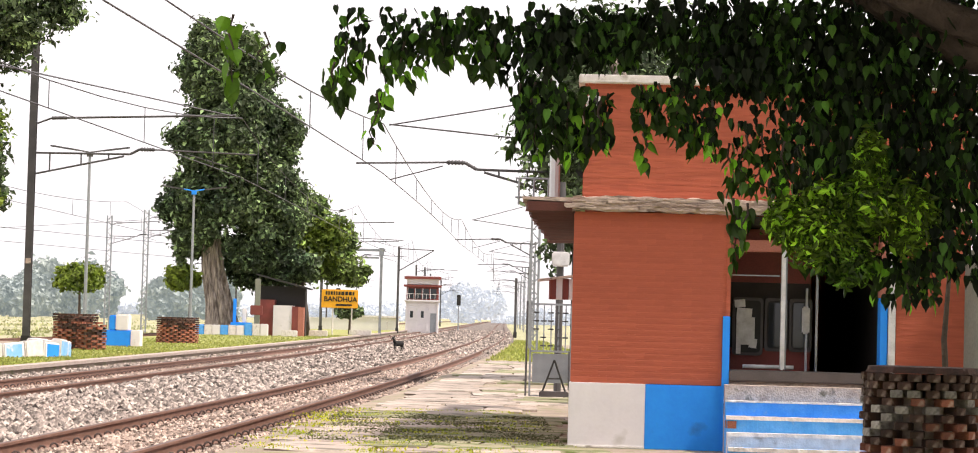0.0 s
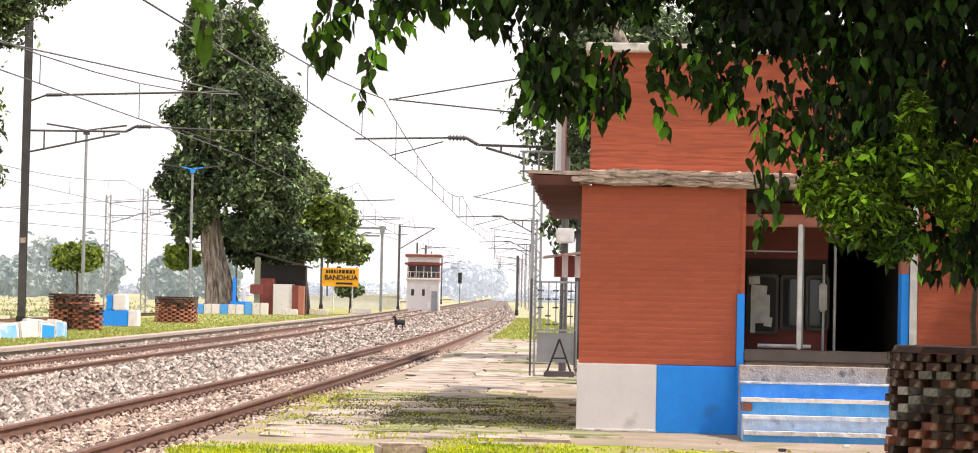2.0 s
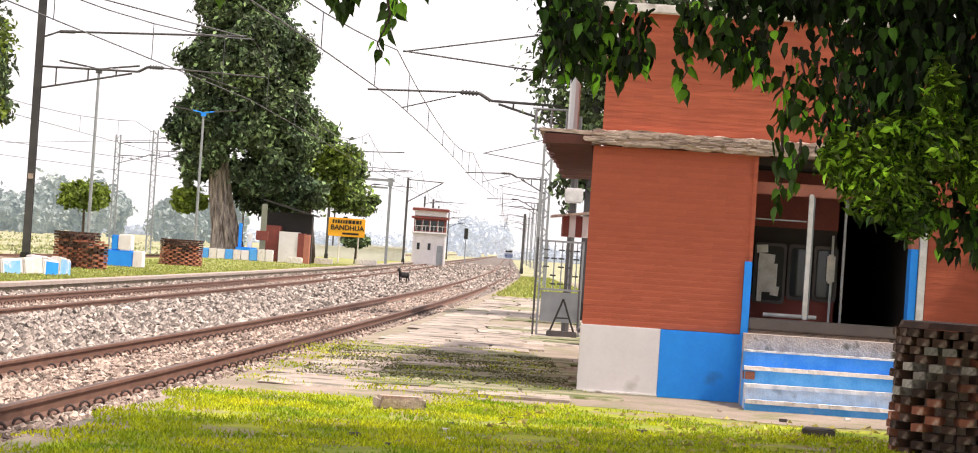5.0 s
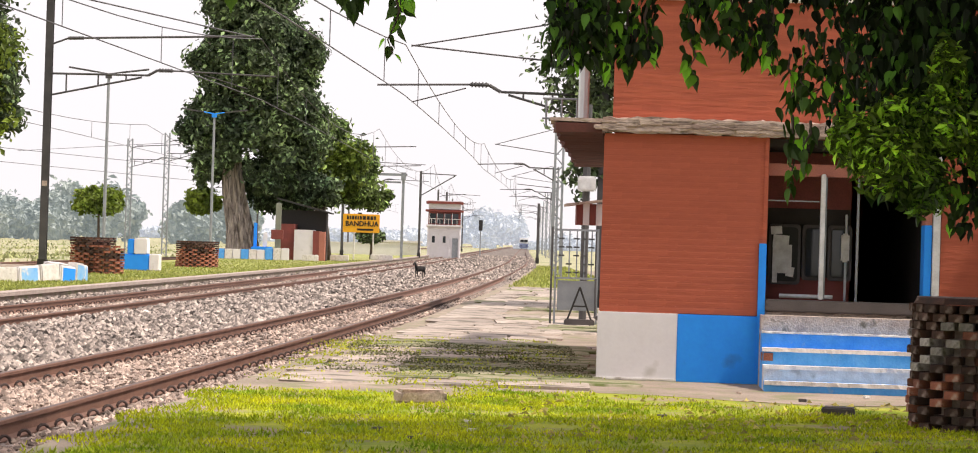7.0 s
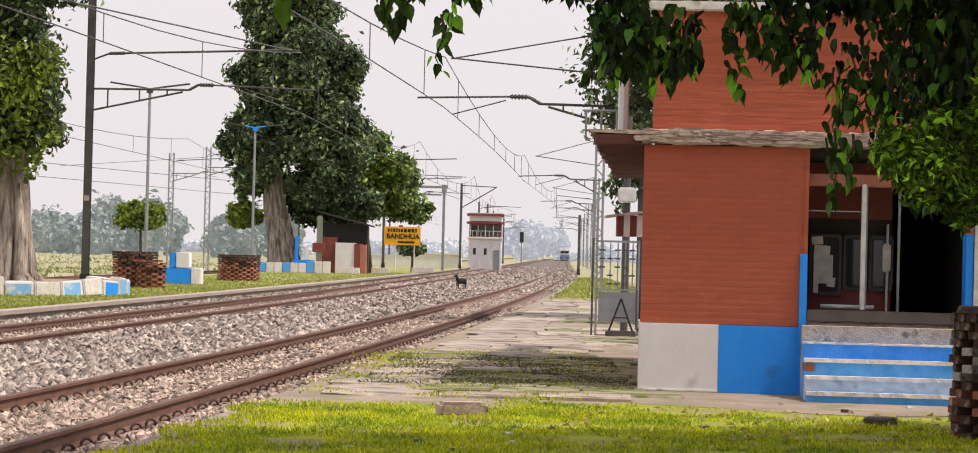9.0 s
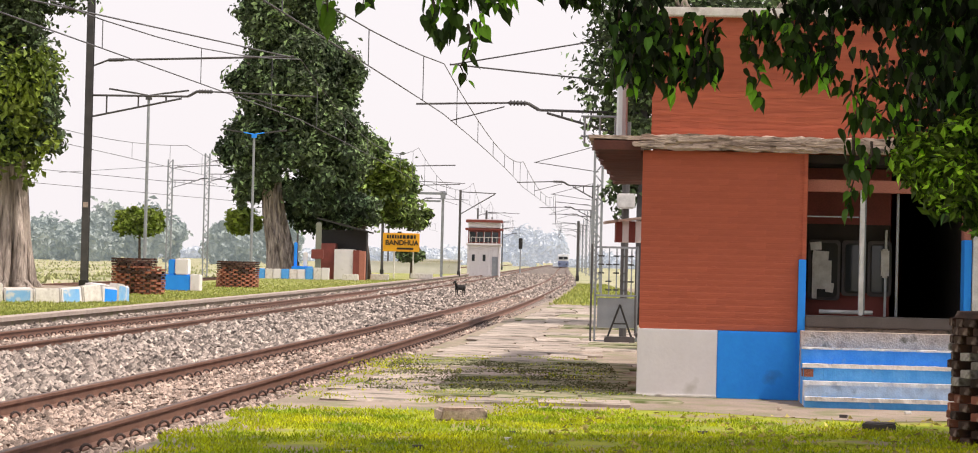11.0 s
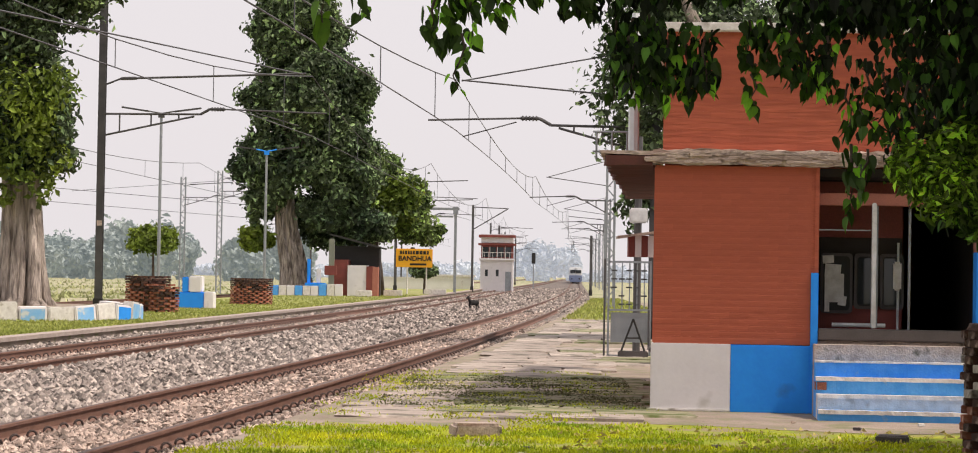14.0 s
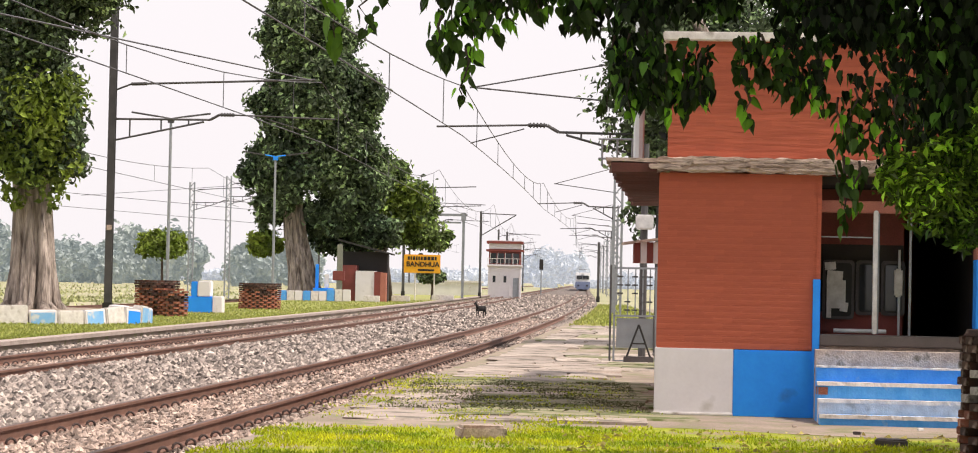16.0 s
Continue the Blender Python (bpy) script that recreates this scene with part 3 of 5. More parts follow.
def rounded_panel(x, z, w, h, y0, y1, r):
    """An upright panel with rounded corners."""
    bm = bmesh.new()
    rim = []
    for cx, cz, a0 in ((x + w - r, z + h - r, 0), (x + r, z + h - r, 90), (x + r, z + r, 180), (x + w - r, z + r, 270)):
        rim += [(cx + r * math.cos(math.radians(a0 + k * 22.5)), cz + r * math.sin(math.radians(a0 + k * 22.5))) for k in range(5)]
    face = bm.faces.new([bm.verts.new((p, y1, q)) for p, q in rim])
    made = bmesh.ops.extrude_face_region(bm, geom=[face])["geom"]
    bmesh.ops.translate(bm, vec=(0, y0 - y1, 0), verts=[v for v in made if isinstance(v, bmesh.types.BMVert)])
    bmesh.ops.recalc_face_normals(bm, faces=bm.faces[:])
    return bm


def notice_board(x, z, w, h, frame_mat, label):
    b = part("notice_board", rounded_panel(x, z, w, h, 1.22, 1.268, 0.05), frame_mat, building, label)
    part("board_face", rounded_panel(x + 0.035, z + 0.04, w - 0.07, h - 0.08, 1.205, 1.22, 0.05), "black", b, "dark board face")
    return b


def pinned_sheet(board, x, z, w, h, depth, lean=0.0):
    part("paper_sheet", box(-w / 2, w / 2, -0.003, 0.003, -h / 2, h / 2, m=pose(x, 1.2 - depth, z, 0, lean, 0)), "paper", board, "sun-bleached paper sheet")


poster = notice_board(2.1, 1.2, 0.4, 0.76, "ledge", "notice board crowded with bleached sheets on the inner wall")
pinned_sheet(poster, 2.27, 1.52, 0.24, 0.36, 0.0)
pinned_sheet(poster, 2.25, 1.74, 0.2, 0.16, 0.008, 4)
pinned_sheet(poster, 2.19, 1.88, 0.14, 0.1, 0.014, -5)
pinned_sheet(poster, 2.37, 1.36, 0.1, 0.12, 0.014, 7)
pinned_sheet(poster, 2.18, 1.3, 0.06, 0.16, 0.02, 0)
for x, w in ((2.52, 0.3), (2.84, 0.3)):
    panel = notice_board(x, 1.26, w, 0.7, "ledge", "dark glazed notice board on the inner wall")
    part("pane", box(x + 0.05, x + w - 0.05, 1.196, 1.203, 1.32, 1.9), "glass", panel)
part("wall_pipe", tube((3.06, 1.18, 1.0), (3.06, 1.18, 2.1), 0.016), "pale_pipe", building, "pale pipe on the inner wall")
part("meter_box", box(3.0, 3.1, 1.12, 1.26, 1.5, 1.86, bevel=0.02), "paper", building, "pale meter box")
part("inner_band", box(OPEN0 + 0.03, 3.12, 1.26, 1.29, 2.16, EAVE0 - 0.12), "maroon", building, "dark red upper band of the inner wall")

# steps
steps = thing("entrance_steps", BX, BY, 0, "worn steps painted blue and white below the raised entrance", "steps", rz=TURN)
tops = [0.85, 0.66, 0.48, 0.29, 0.12]
colours = ["old_concrete", "worn_blue", "worn_blue", "worn_white", "worn_blue"]
for i, (z, c) in enumerate(zip(tops, colours)):
    y1 = -0.06 - i * 0.26
    bm = box(OPEN0 - 0.03, OPEN1 - 0.02, y1 - 0.26, y1, 0.0, z - 0.004)
    bmesh.ops.subdivide_edges(bm, edges=[e for e in bm.edges if e.calc_length() > 1.0], cuts=40)
    for v in bm.verts:
        v.co.y += noise.noise(v.co * 6) * 0.012
    s = part("step", bm, c, steps)
    if i:
        nb = box(OPEN0 - 0.035, OPEN1 - 0.015, y1 - 0.29, y1 - 0.21, z - (0.018 if i == 1 else 0.042), z + 0.004)
        bmesh.ops.subdivide_edges(nb, edges=[e for e in nb.edges if e.calc_length() > 1.0], cuts=60)
        for v in nb.verts:
            v.co.y += abs(noise.noise(v.co * 9)) * 0.02
            v.co.z += noise.noise(v.co * 11) * 0.004
        part("nosing", nb, "worn_white", s, "chipped white painted nosing")


# ---- overhead line ----
def ohe_mast(x, y, z, height, reach, side, arm_z, label, lattice=False, truss=3.2, tie=True):
    """A mast with a trussed bracket; side is +1 where the arm points to +x."""
    m = thing("overhead_line_mast", x, y, z, label, "mast", "masts along the tracks")
    if lattice:
        for dx in (-0.2, 0.2):
            part("mast_leg", box(dx - 0.06, dx + 0.06, -0.05, 0.05, 0, height), "galv", m)
        k, n = 0.0, int(height / 0.45)
        for i in range(n):
            a, b = (-0.2, 0.2) if i % 2 else (0.2, -0.2)
            part("lacing_bar", tube((a, 0, height * i / n), (b, 0, height * (i + 1) / n), 0.032, n=4), "galv", m)
    else:
        rim = [(-0.11, -0.13), (0.11, -0.13), (0.11, -0.11), (0.02, -0.11), (0.02, 0.11), (0.11, 0.11),
               (0.11, 0.13), (-0.11, 0.13), (-0.11, 0.11), (-0.02, 0.11), (-0.02, -0.11), (-0.11, -0.11)]
        sides = [(k, (k + 1) % 12, 12 + (k + 1) % 12, 12 + k) for k in range(12)]
        raw("mast_column", [(p, q, h) for h in (0, height) for p, q in rim], [*sides, tuple(range(12, 24)), tuple(range(11, -1, -1))], "steel", m)
        part("base_block", box(-0.15, 0.15, -0.16, 0.16, 0, 0.5, bevel=0.02), "black", m, "black tarred foot of the mast")
    if reach:
        s, az = side, arm_z - z
        if truss:
            part("bracket_arm", tube((0, 0, az), (s * truss, 0, az + 0.03), 0.035), "steel", m)
            part("bracket_strut", tube((s * 0.05, 0, az - 0.7), (s * (truss - 0.2), 0, az - 0.04), 0.032), "steel", m)
            for f in (0.18, 0.5, 0.78):
                part("bracket_web", tube((s * truss * f, 0, az), (s * truss * f, 0, az - 0.72 * (1 - f)), 0.028, n=6), "steel", m)
            part("bracket_knee", tube((s * truss, 0, az + 0.03), (s * (truss + 0.3), 0, az + 0.2), 0.045), "steel", m)
        start = truss + 0.3 if truss else 0.15
        bm = bmesh.new()
        add_tube(bm, (s * start, 0, az + 0.2), (s * (start + 0.5), 0, az + 0.2), 0.045)
        for i in range(5):
            add_tube(bm, (s * (start + 0.06 + 0.09 * i), 0, az + 0.2), (s * (start + 0.1 + 0.09 * i), 0, az + 0.2), 0.07)
        part("insulator", bm, "steel", m)
        part("cantilever_tube", tube((s * (start + 0.5), 0, az + 0.2), (s * reach, 0, az + 0.12), 0.026), "steel", m)
        part("steady_arm", tube((s * (reach - 2.3), 0, az + 0.1), (s * (reach - 0.9), 0, az - 0.3), 0.016), "steel", m)
        if tie == "stays":
            part("top_tie", tube((0, 0, az + 2.1), (-(reach - 0.85), 0, az + 1.15), 0.019), "steel", m)
            part("top_tie", tube((0, 0, az + 0.75), (-(reach - 0.85), 0, az + 1.17), 0.021), "steel", m)
        elif tie:
            part("top_tie", tube((s * 0.1, 0, az + 0.95), (s * 0.6, 0, az + 1.15), 0.03), "steel", m)
            bm = add_tube(bmesh.new(), (s * 0.6, 0, az + 1.15), (s * 1.1, 0, az + 1.17), 0.055)
            part("insulator", bm, "steel", m)
            part("top_tube", tube((s * 1.1, 0, az + 1.17), (s * (reach - 0.7), 0, az + 1.4), 0.035), "steel", m)
    return m


ohe_mast(-14.3, 74.4, 0.14, 10.4, 7.3, 1, 6.62, "dark steel overhead line mast with trussed bracket and black foot")
part("number_plate", box(-0.07, 0.09, -0.16, -0.13, 2.85, 3.02), "old_concrete", bpy.data.objects["overhead_line_mast"], "small faded plate")
ohe_mast(2.9, 60, -0.02, 8.4, 5.9, -1, 5.5, "dark steel mast behind the station building with trussed bracket", tie="stays", truss=2.7)
ohe_mast(3.5, 118, -0.02, 7.6, 4.15, -1, 5.5, "grey lattice mast with bracket over the near track", lattice=True, tie="stays", truss=1.5)
ohe_mast(5.0, 176, -0.02, 7.6, 4.2, -1, 5.6, "distant grey lattice mast with bracket", lattice=True, tie="stays", truss=1.5)
ohe_mast(4.3, 200, -0.02, 5.2, 0, -1, 6.5, "short dark steel post by the near track")
ohe_mast(-11.8, 164, 0.14, 9.0, 7.2, 1, 6.9, "dark steel mast behind the trees with bracket")
ohe_mast(-12.0, 190, 0.14, 8.6, 7.0, 1, 6.4, "dark steel mast by the far track with bracket")
m2 = ohe_mast(-6.6, 221, 0.0, 8.3, 0, 1, 7.9, "dark steel mast with a raking stay beside the far track")
part("top_tube", tube((0, 0, 8.1), (3.4, 0, 8.0), 0.045), "steel", m2)
part("raking_stay", tube((0.1, 0, 6.0), (3.3, 0, 7.95), 0.05), "steel", m2)
ohe_mast(-4.6, 250, 0.0, 7.0, 3.6, 1, 6.6, "slim dark mast in front of the signal cabin", truss=0, tie=False)
for y in (234, 292, 350, 410):
    ohe_mast(near_x(y) + 3.4, y, -0.02, 8.2, 4.6, -1, 6.3, "far-off overhead line mast in the haze", lattice=True, truss=1.5)
    if y > 240:
        ohe_mast(far_x(y) - 3.2, y, -0.02, 8.2, 4.2, 1, 6.3, "far-off overhead line mast in the haze", truss=1.5)
for x, y, h in ((-31.2, 200, 10.1), (-28.0, 200, 10.7)):
    t = ohe_mast(x, y, -0.42, h, 5.0, 1, h - 2.2, "grey lattice mast beside the siding in the fields", lattice=True, truss=2.4)
for x, y, h in ((-30, 300, 9), (-36, 300, 9), (-20, 330, 9)):
    ohe_mast(x, y, -0.42, h, 4.0, 1, h - 2.4, "distant mast beside the siding", truss=1.2)

portal = thing("portal_frame", -7.1, 190, 0, "grey steel portal frame over the tracks", "portal frame")
part("portal_post", box(-0.11, 0.11, -0.11, 0.11, 0, 7.0), "galv", portal)
part("portal_post", box(-9.2, -8.8, -0.2, 0.2, 0, 7.0), "galv", portal)
part("portal_beam", box(-9.4, 0.3, -0.1, 0.1, 6.9, 7.1), "galv", portal)
part("portal_beam", box(-8.8, -0.2, -0.1, 0.1, 6.3, 6.45), "galv", portal)
part("portal_cap", box(-0.2, 0.2, -0.2, 0.2, 6.55, 7.2), "galv", portal)


def overhead_line(line, offs, supports, high, low, label, sag=0.6):
    """Messenger, contact wire and droppers, sagging between the brackets; offs: the stagger at each bracket in turn."""
    w = tagged(new("overhead_line"), label, "wires")
    offs = [offs[i % len(offs)] for i in range(len(supports))]
    for y0, y1 in zip(supports, supports[1:]):
        n = 12
        top, bottom = [], []
        for i in range(n + 1):
            f = i / n
            y = y0 + (y1 - y0) * f
            off = float(np.interp(y, supports, offs))
            top.append((line(max(y, 0)) + off, y, high - 4 * sag * (high - low) * f * (1 - f)))
            bottom.append((line(max(y, 0)) + off, y, low))
        part("messenger_wire", sweep(top, [0.015] * (n + 1), 4), "wire", w)
        part("contact_wire", sweep(bottom, [0.015] * (n + 1), 4), "wire", w)
        for i in range(1, n, 2):
            part("dropper", tube(bottom[i], top[i], 0.011, n=4), "wire", w)
    return w


SPANS = [2, 60, 118, 176, 234, 292, 350, 410]
overhead_line(near_x, (-0.55, -0.02), SPANS, 6.68, 5.38, "sagging overhead wires with droppers above the near track")
overhead_line(far_x, (-2.0, 0.3, -0.3, 0.2, -0.3, 0.2, -0.3), [16, 74.4, 132, 190, 250, 330, 420], 7.94, 6.0, "sagging overhead wires with droppers above the far track", 0.7)
overhead_line(side_x, (0.4,), [70, 135, 200, 300, 400], 7.9, 6.4, "sagging overhead wires above the siding")
cross = tagged(new("stay_wire"), "thin wires strung beyond the island platform", "wires")
for a, b in (((-40, 150, 7.4), (-12, 190, 6.2)), ((-40, 160, 6.6), (-14, 230, 5.9)), ((-45, 220, 9), (-28, 200, 9.4)), ((-11.6, 44, 6.75), (-7.8, 74.4, 8.0))):
    part("wire", tube(a, b, 0.02, n=4), "wire", cross)


def tee_lamp(x, y, h, paint, label):
    p = thing("street_lamp", x, y, 0.14, label, "street lamp", "tee lamps on the platform")
    part("pole", tube((0, 0, 0), (0, 0, h), 0.085, 0.065), "galv", p)
    part("collar", box(-0.14, 0.14, -0.1, 0.1, h - 0.2, h + 0.03), paint, p)
    for s in (-1, 1):
        part("lamp_arm", tube((0, 0, h), (s * 0.7, 0, h + 0.12), 0.035), paint, p)
        part("lamp_head", box(min(s * 0.6, s * 1.9), max(s * 0.6, s * 1.9), -0.07, 0.07, -0.03, 0.05, m=pose(0, 0, h, 0, -s * 8, 0), bevel=0.02), "steel", p)
    return p


tee_lamp(-17.95, 108, 8.8, "steel", "grey tubular lamp post with two raised arms")
tee_lamp(-15.96, 133, 8.4, "blue", "grey tubular lamp post with blue two-armed head")


# ---- on the island platform ----
def brick_mesh(name, mat, half=0.115, deep=0.055):
    bm = box(-half, half, -deep, deep, 0, 0.073, bevel=0.006)
    me = bpy.data.meshes.new(name)
    bm.to_mesh(me)
    bm.free()
    me.materials.append(M[mat])
    return me


BRICK, SOOT = brick_mesh("brick", "old_brick"), brick_mesh("brick_dark", "sooty_brick")
BRICK_HEAD, SOOT_HEAD, WHITE_HEAD = (brick_mesh("brick_header", m, 0.066, 0.1) for m in ("old_brick", "sooty_brick", "dirty_white"))


def tree_guard(x, y, z, r, courses, dark_courses, label, broken=0.0, seed=0, height_step=0.09, pitch=0.34, headers=False):
    """A round honeycomb guard of bricks laid with gaps."""
    rng = random.Random(seed)
    g = thing("brick_tree_guard", x, y, z, label, "tree guard", "brick tree guards")
    n = max(8, int(2 * math.pi * r / pitch))
    part("earth_fill", tube((0, 0, 0), (0, 0, courses * height_step * (1 - broken) - 0.05), r * 0.86, n=20), "clay", g)
    for c in range(courses):
        solid = c >= courses - dark_courses
        count = int(2 * math.pi * r / (0.145 if headers else 0.24)) if solid else n
        for k in range(count):
            a = 2 * math.pi * (k + 0.5 * (c % 2)) / count
            if broken and math.cos(a) > 0.1 and c > courses * (1 - broken) + rng.uniform(-1, 1):
                continue
            if math.sin(a) > 0.45:
                continue
            dark = solid or (c > courses * 0.5 and rng.random() < 0.5)
            if headers:
                shade = SOOT_HEAD if dark or rng.random() < 0.5 else BRICK_HEAD
                if 6 < c < courses - 2 and rng.random() < (0.5 if math.cos(a) < -0.3 else 0.13):
                    shade = WHITE_HEAD
            else:
                shade = SOOT if dark else BRICK
            b = mesh_object("brick", shade, "old_brick", g)
            rr = r + rng.uniform(-0.02, 0.02)
            b.matrix_basis = pose(rr * math.cos(a), rr * math.sin(a), c * height_step, rng.uniform(-1.5, 1.5), rng.uniform(-1.5, 1.5), math.degrees(a) + 90 + rng.uniform(-4, 4))
    return g


tree_guard(-13.65, 80, 0.14, 0.72, 14, 3, "broken round guard of sooty honeycomb brickwork on the grass", seed=1)
tree_guard(-12.95, 79.2, 0.14, 0.45, 11, 0, "low broken guard of orange honeycomb bricks on the grass", broken=0.1, seed=2)
tree_guard(-12.8, 102, 0.14, 0.88, 13, 3, "round honeycomb brick guard with a dark top course", seed=3)

bench = thing("platform_bench", -13.35, 89, 0.14, "concrete platform bench painted blue and white", "bench")
part("seat_block", box(-0.75, 0.4, -0.4, 0.4, 0, 0.62, bevel=0.03), "blue", bench, "blue painted seat block")
part("end_block", box(0.4, 0.76, -0.42, 0.42, 0, 0.64, bevel=0.03), "white", bench, "white painted end")
part("backrest", box(-0.45, -0.2, -0.38, 0.4, 0.62, 1.2, bevel=0.03), "blue", bench)
part("backrest_cap", box(-0.2, 0.3, -0.4, 0.4, 0.62, 1.24, bevel=0.04), "white", bench, "white painted back")

bed_ring = thing("tree_bed_wall", -16.2, 67, 0.14, "cracked low wall round the tree painted in blue and white blocks", "low wall")
rng = random.Random(8)
for k in range(22):
    a = math.radians(-175 + k * 10.5)
    m = pose(4.4 * math.cos(a), 4.4 * math.sin(a), rng.uniform(-0.1, 0), rng.uniform(-5, 5), rng.uniform(-4, 4), math.degrees(a) + 90 + rng.uniform(-4, 4))
    w, h = rng.uniform(0.36, 0.4), rng.uniform(0.44, 0.53)
    block = part("wall_block", box(-w, w, -0.15, 0.15, 0, h, bevel=0.03, m=m), ("worn_white", "white")[k % 2], bed_ring)
    if k % 2 or k == 16:
        part("painted_panel", box(-w + rng.uniform(0.03, 0.12), w - rng.uniform(0.03, 0.12), -0.156, -0.149, 0.02, h - 0.06, m=m), "blue" if k % 5 == 0 else "faded_blue", block, "faded blue painted panel")
part("earth_bed", tube((0, 0, 0), (0, 0, 0.36), 4.25, n=32), "soil", bed_ring)

low = thing("tree_bed_wall", -15.0, 143.5, 0.14, "low wall of white and pale blue blocks before the great fig", "low wall")
for k in range(10):
    part("wall_block", box(-2.3 + k * 0.5, -1.82 + k * 0.5, -0.15, 0.15, 0, 0.62 if k < 7 else 0.75, bevel=0.03), ("white", "worn_blue", "worn_white")[k % 3], low)

shrine = thing("wayside_shrine", -14.3, 146, 0.14, "small wayside shrine with bright blue plinth and white post", "shrine")
part("plinth", box(-0.6, 0.7, -0.5, 0.5, 0, 0.8, bevel=0.04), "blue", shrine)
part("upright", box(-0.5, -0.3, -0.12, 0.12, 0.8, 2.3, bevel=0.03), "blue", shrine)
part("upright", box(0.1, 0.36, -0.2, 0.2, 0.8, 1.7, bevel=0.05), "white", shrine, "white plastered pillar")
part("upright", box(0.85, 1.2, -0.1, 0.2, 0.0, 3.6, bevel=0.04), "grey_green", shrine, "tall grey stone pillar")
part("shelf", box(0.6, 1.35, -0.15, 0.3, 1.3, 1.9, bevel=0.03), "maroon", shrine, "maroon box on the pillar")
part("offering_block", box(0.5, 0.9, -0.5, -0.1, 0.0, 0.7, bevel=0.04), "worn_white", shrine)

hut = thing("platform_hut", -11.9, 148, 0.14, "small maroon and white hut with dark sloping roof", "hut")
part("wall", box(-1.5, -0.45, -0.6, 1.5, 0.0, 2.3), "maroon", hut)
part("wall", box(-0.45, 0.75, -0.75, 1.5, 0.0, 1.95), "white", hut, "whitewashed front panel")
part("wall", box(0.75, 1.15, -0.8, 1.5, 0.0, 1.9), "maroon", hut)
part("wall", box(1.15, 1.5, -0.78, 1.5, 0.0, 1.85), "pink", hut)
# Black colour on the back wall stands for shade inside the hut.
part("inner_wall", box(-1.6, 1.5, 1.5, 1.6, 0.0, 3.2), "black", hut, "back wall blackened for the shade inside")
part("roof", box(-1.7, 1.9, -0.4, 2.0, 0.0, 0.1, m=pose(0, 0, 3.45, 0, 14, 0)), "black", hut, "dark sheet roof")
for x in (-1.5, 1.6):
    part("roof_post", tube((x, -0.3, 0), (x, -0.3, 3.7 if x < 0 else 3.0), 0.06), "steel", hut)
for x, y, w in ((-9.6, 150, 1.2), (-7.6, 166, 1.6), (-11.0, 143.5, 1.0)):
    k = thing("kerb_block", x, y, 0.14, "whitewashed concrete edging block on the grass", "edging block", "white edging blocks")
    part("block", box(-w / 2, w / 2, -0.25, 0.25, 0, 0.4, bevel=0.04), "worn_white", k)


# station name board
def letters(text, size, x, y, z, parent, mat, name="lettering"):
    c = bpy.data.curves.new(name, "FONT")
    c.body, c.size, c.align_x, c.extrude = text, size, "CENTER", 0.01
    c.offset = 0.014
    tmp = bpy.data.objects.new("tmp", c)
    scene.collection.objects.link(tmp)
    me = bpy.data.meshes.new_from_object(tmp)
    bpy.data.objects.remove(tmp)
    me.transform(Matrix.Rotation(math.pi / 2, 4, "X"))
    me.materials.clear()
    ob = mesh_object(name, me, mat, parent)
    ob.location = (x, y, z)
    return ob


sign = thing("station_name_board", -9.3, 169, 0.14, "yellow station name board with black lettering on two posts", "sign")
part("board", box(-1.34, 1.34, -0.06, 0.0, 1.95, 3.3, bevel=0.02), "yellow", sign)
part("post", tube((-0.5, 0.06, 0), (-0.5, 0.06, 3.35), 0.06), "worn_white", sign)
part("post", tube((0.9, 0.06, 0), (0.9, 0.06, 3.3), 0.05), "worn_white", sign)
letters("BANDHUA", 0.5, 0.05, -0.075, 2.43, sign, "black")
rng = random.Random(4)
x = -1.05
while x < 1.0:
    w = rng.uniform(0.1, 0.24)
    part("lettering_bar", box(x, x + w, -0.075, -0.062, 2.9, 3.16), "black", sign)
    x += w + 0.06
part("lettering_bar", box(-0.3, 0.9, -0.075, -0.062, 2.1, 2.24), "black", sign)

# signal cabin
cabin = thing("signal_cabin", -4.7, 245, -0.1, "two-storey white signal cabin with dark windows and maroon roof bands", "signal cabin")
part("wall", box(-1.75, 1.75, 0, 4, 0, 3.4), "white", cabin)
part("wall", box(-1.7, 1.7, 0.1, 4, 3.4, 4.9), "maroon", cabin)
part("band", box(-1.85, 1.85, -0.15, 4.1, 3.25, 3.5), "white", cabin)
for i in range(4):
    w = part("window", box(-1.55 + i * 0.8, -0.9 + i * 0.8, 0.02, 0.12, 3.62, 4.7), "glass", cabin)
    part("frame", box(-1.58 + i * 0.8, -1.53 + i * 0.8, 0.0, 0.1, 3.6, 4.74), "white", w)
part("eave", box(-2.0, 2.0, -0.3, 4.4, 4.9, 5.1), "maroon", cabin)
part("parapet", box(-1.7, 1.7, 0.0, 4, 5.16, 5.72), "white", cabin)
part("roof", box(-1.95, 1.95, -0.4, 4.2, 5.72, 5.98), "maroon", cabin)
part("roof_cap", box(-1.8, 1.8, -0.2, 4.0, 5.98, 6.06), "white", cabin)
part("door", box(0.9, 1.5, -0.06, 0.0, 0, 2.1), "galv", cabin)
for x in (-1.7, -0.6, 0.5, 1.58):
    part("pilaster", box(x, x + 0.12, -0.14, 0.0, 0, 3.24), "white", cabin)
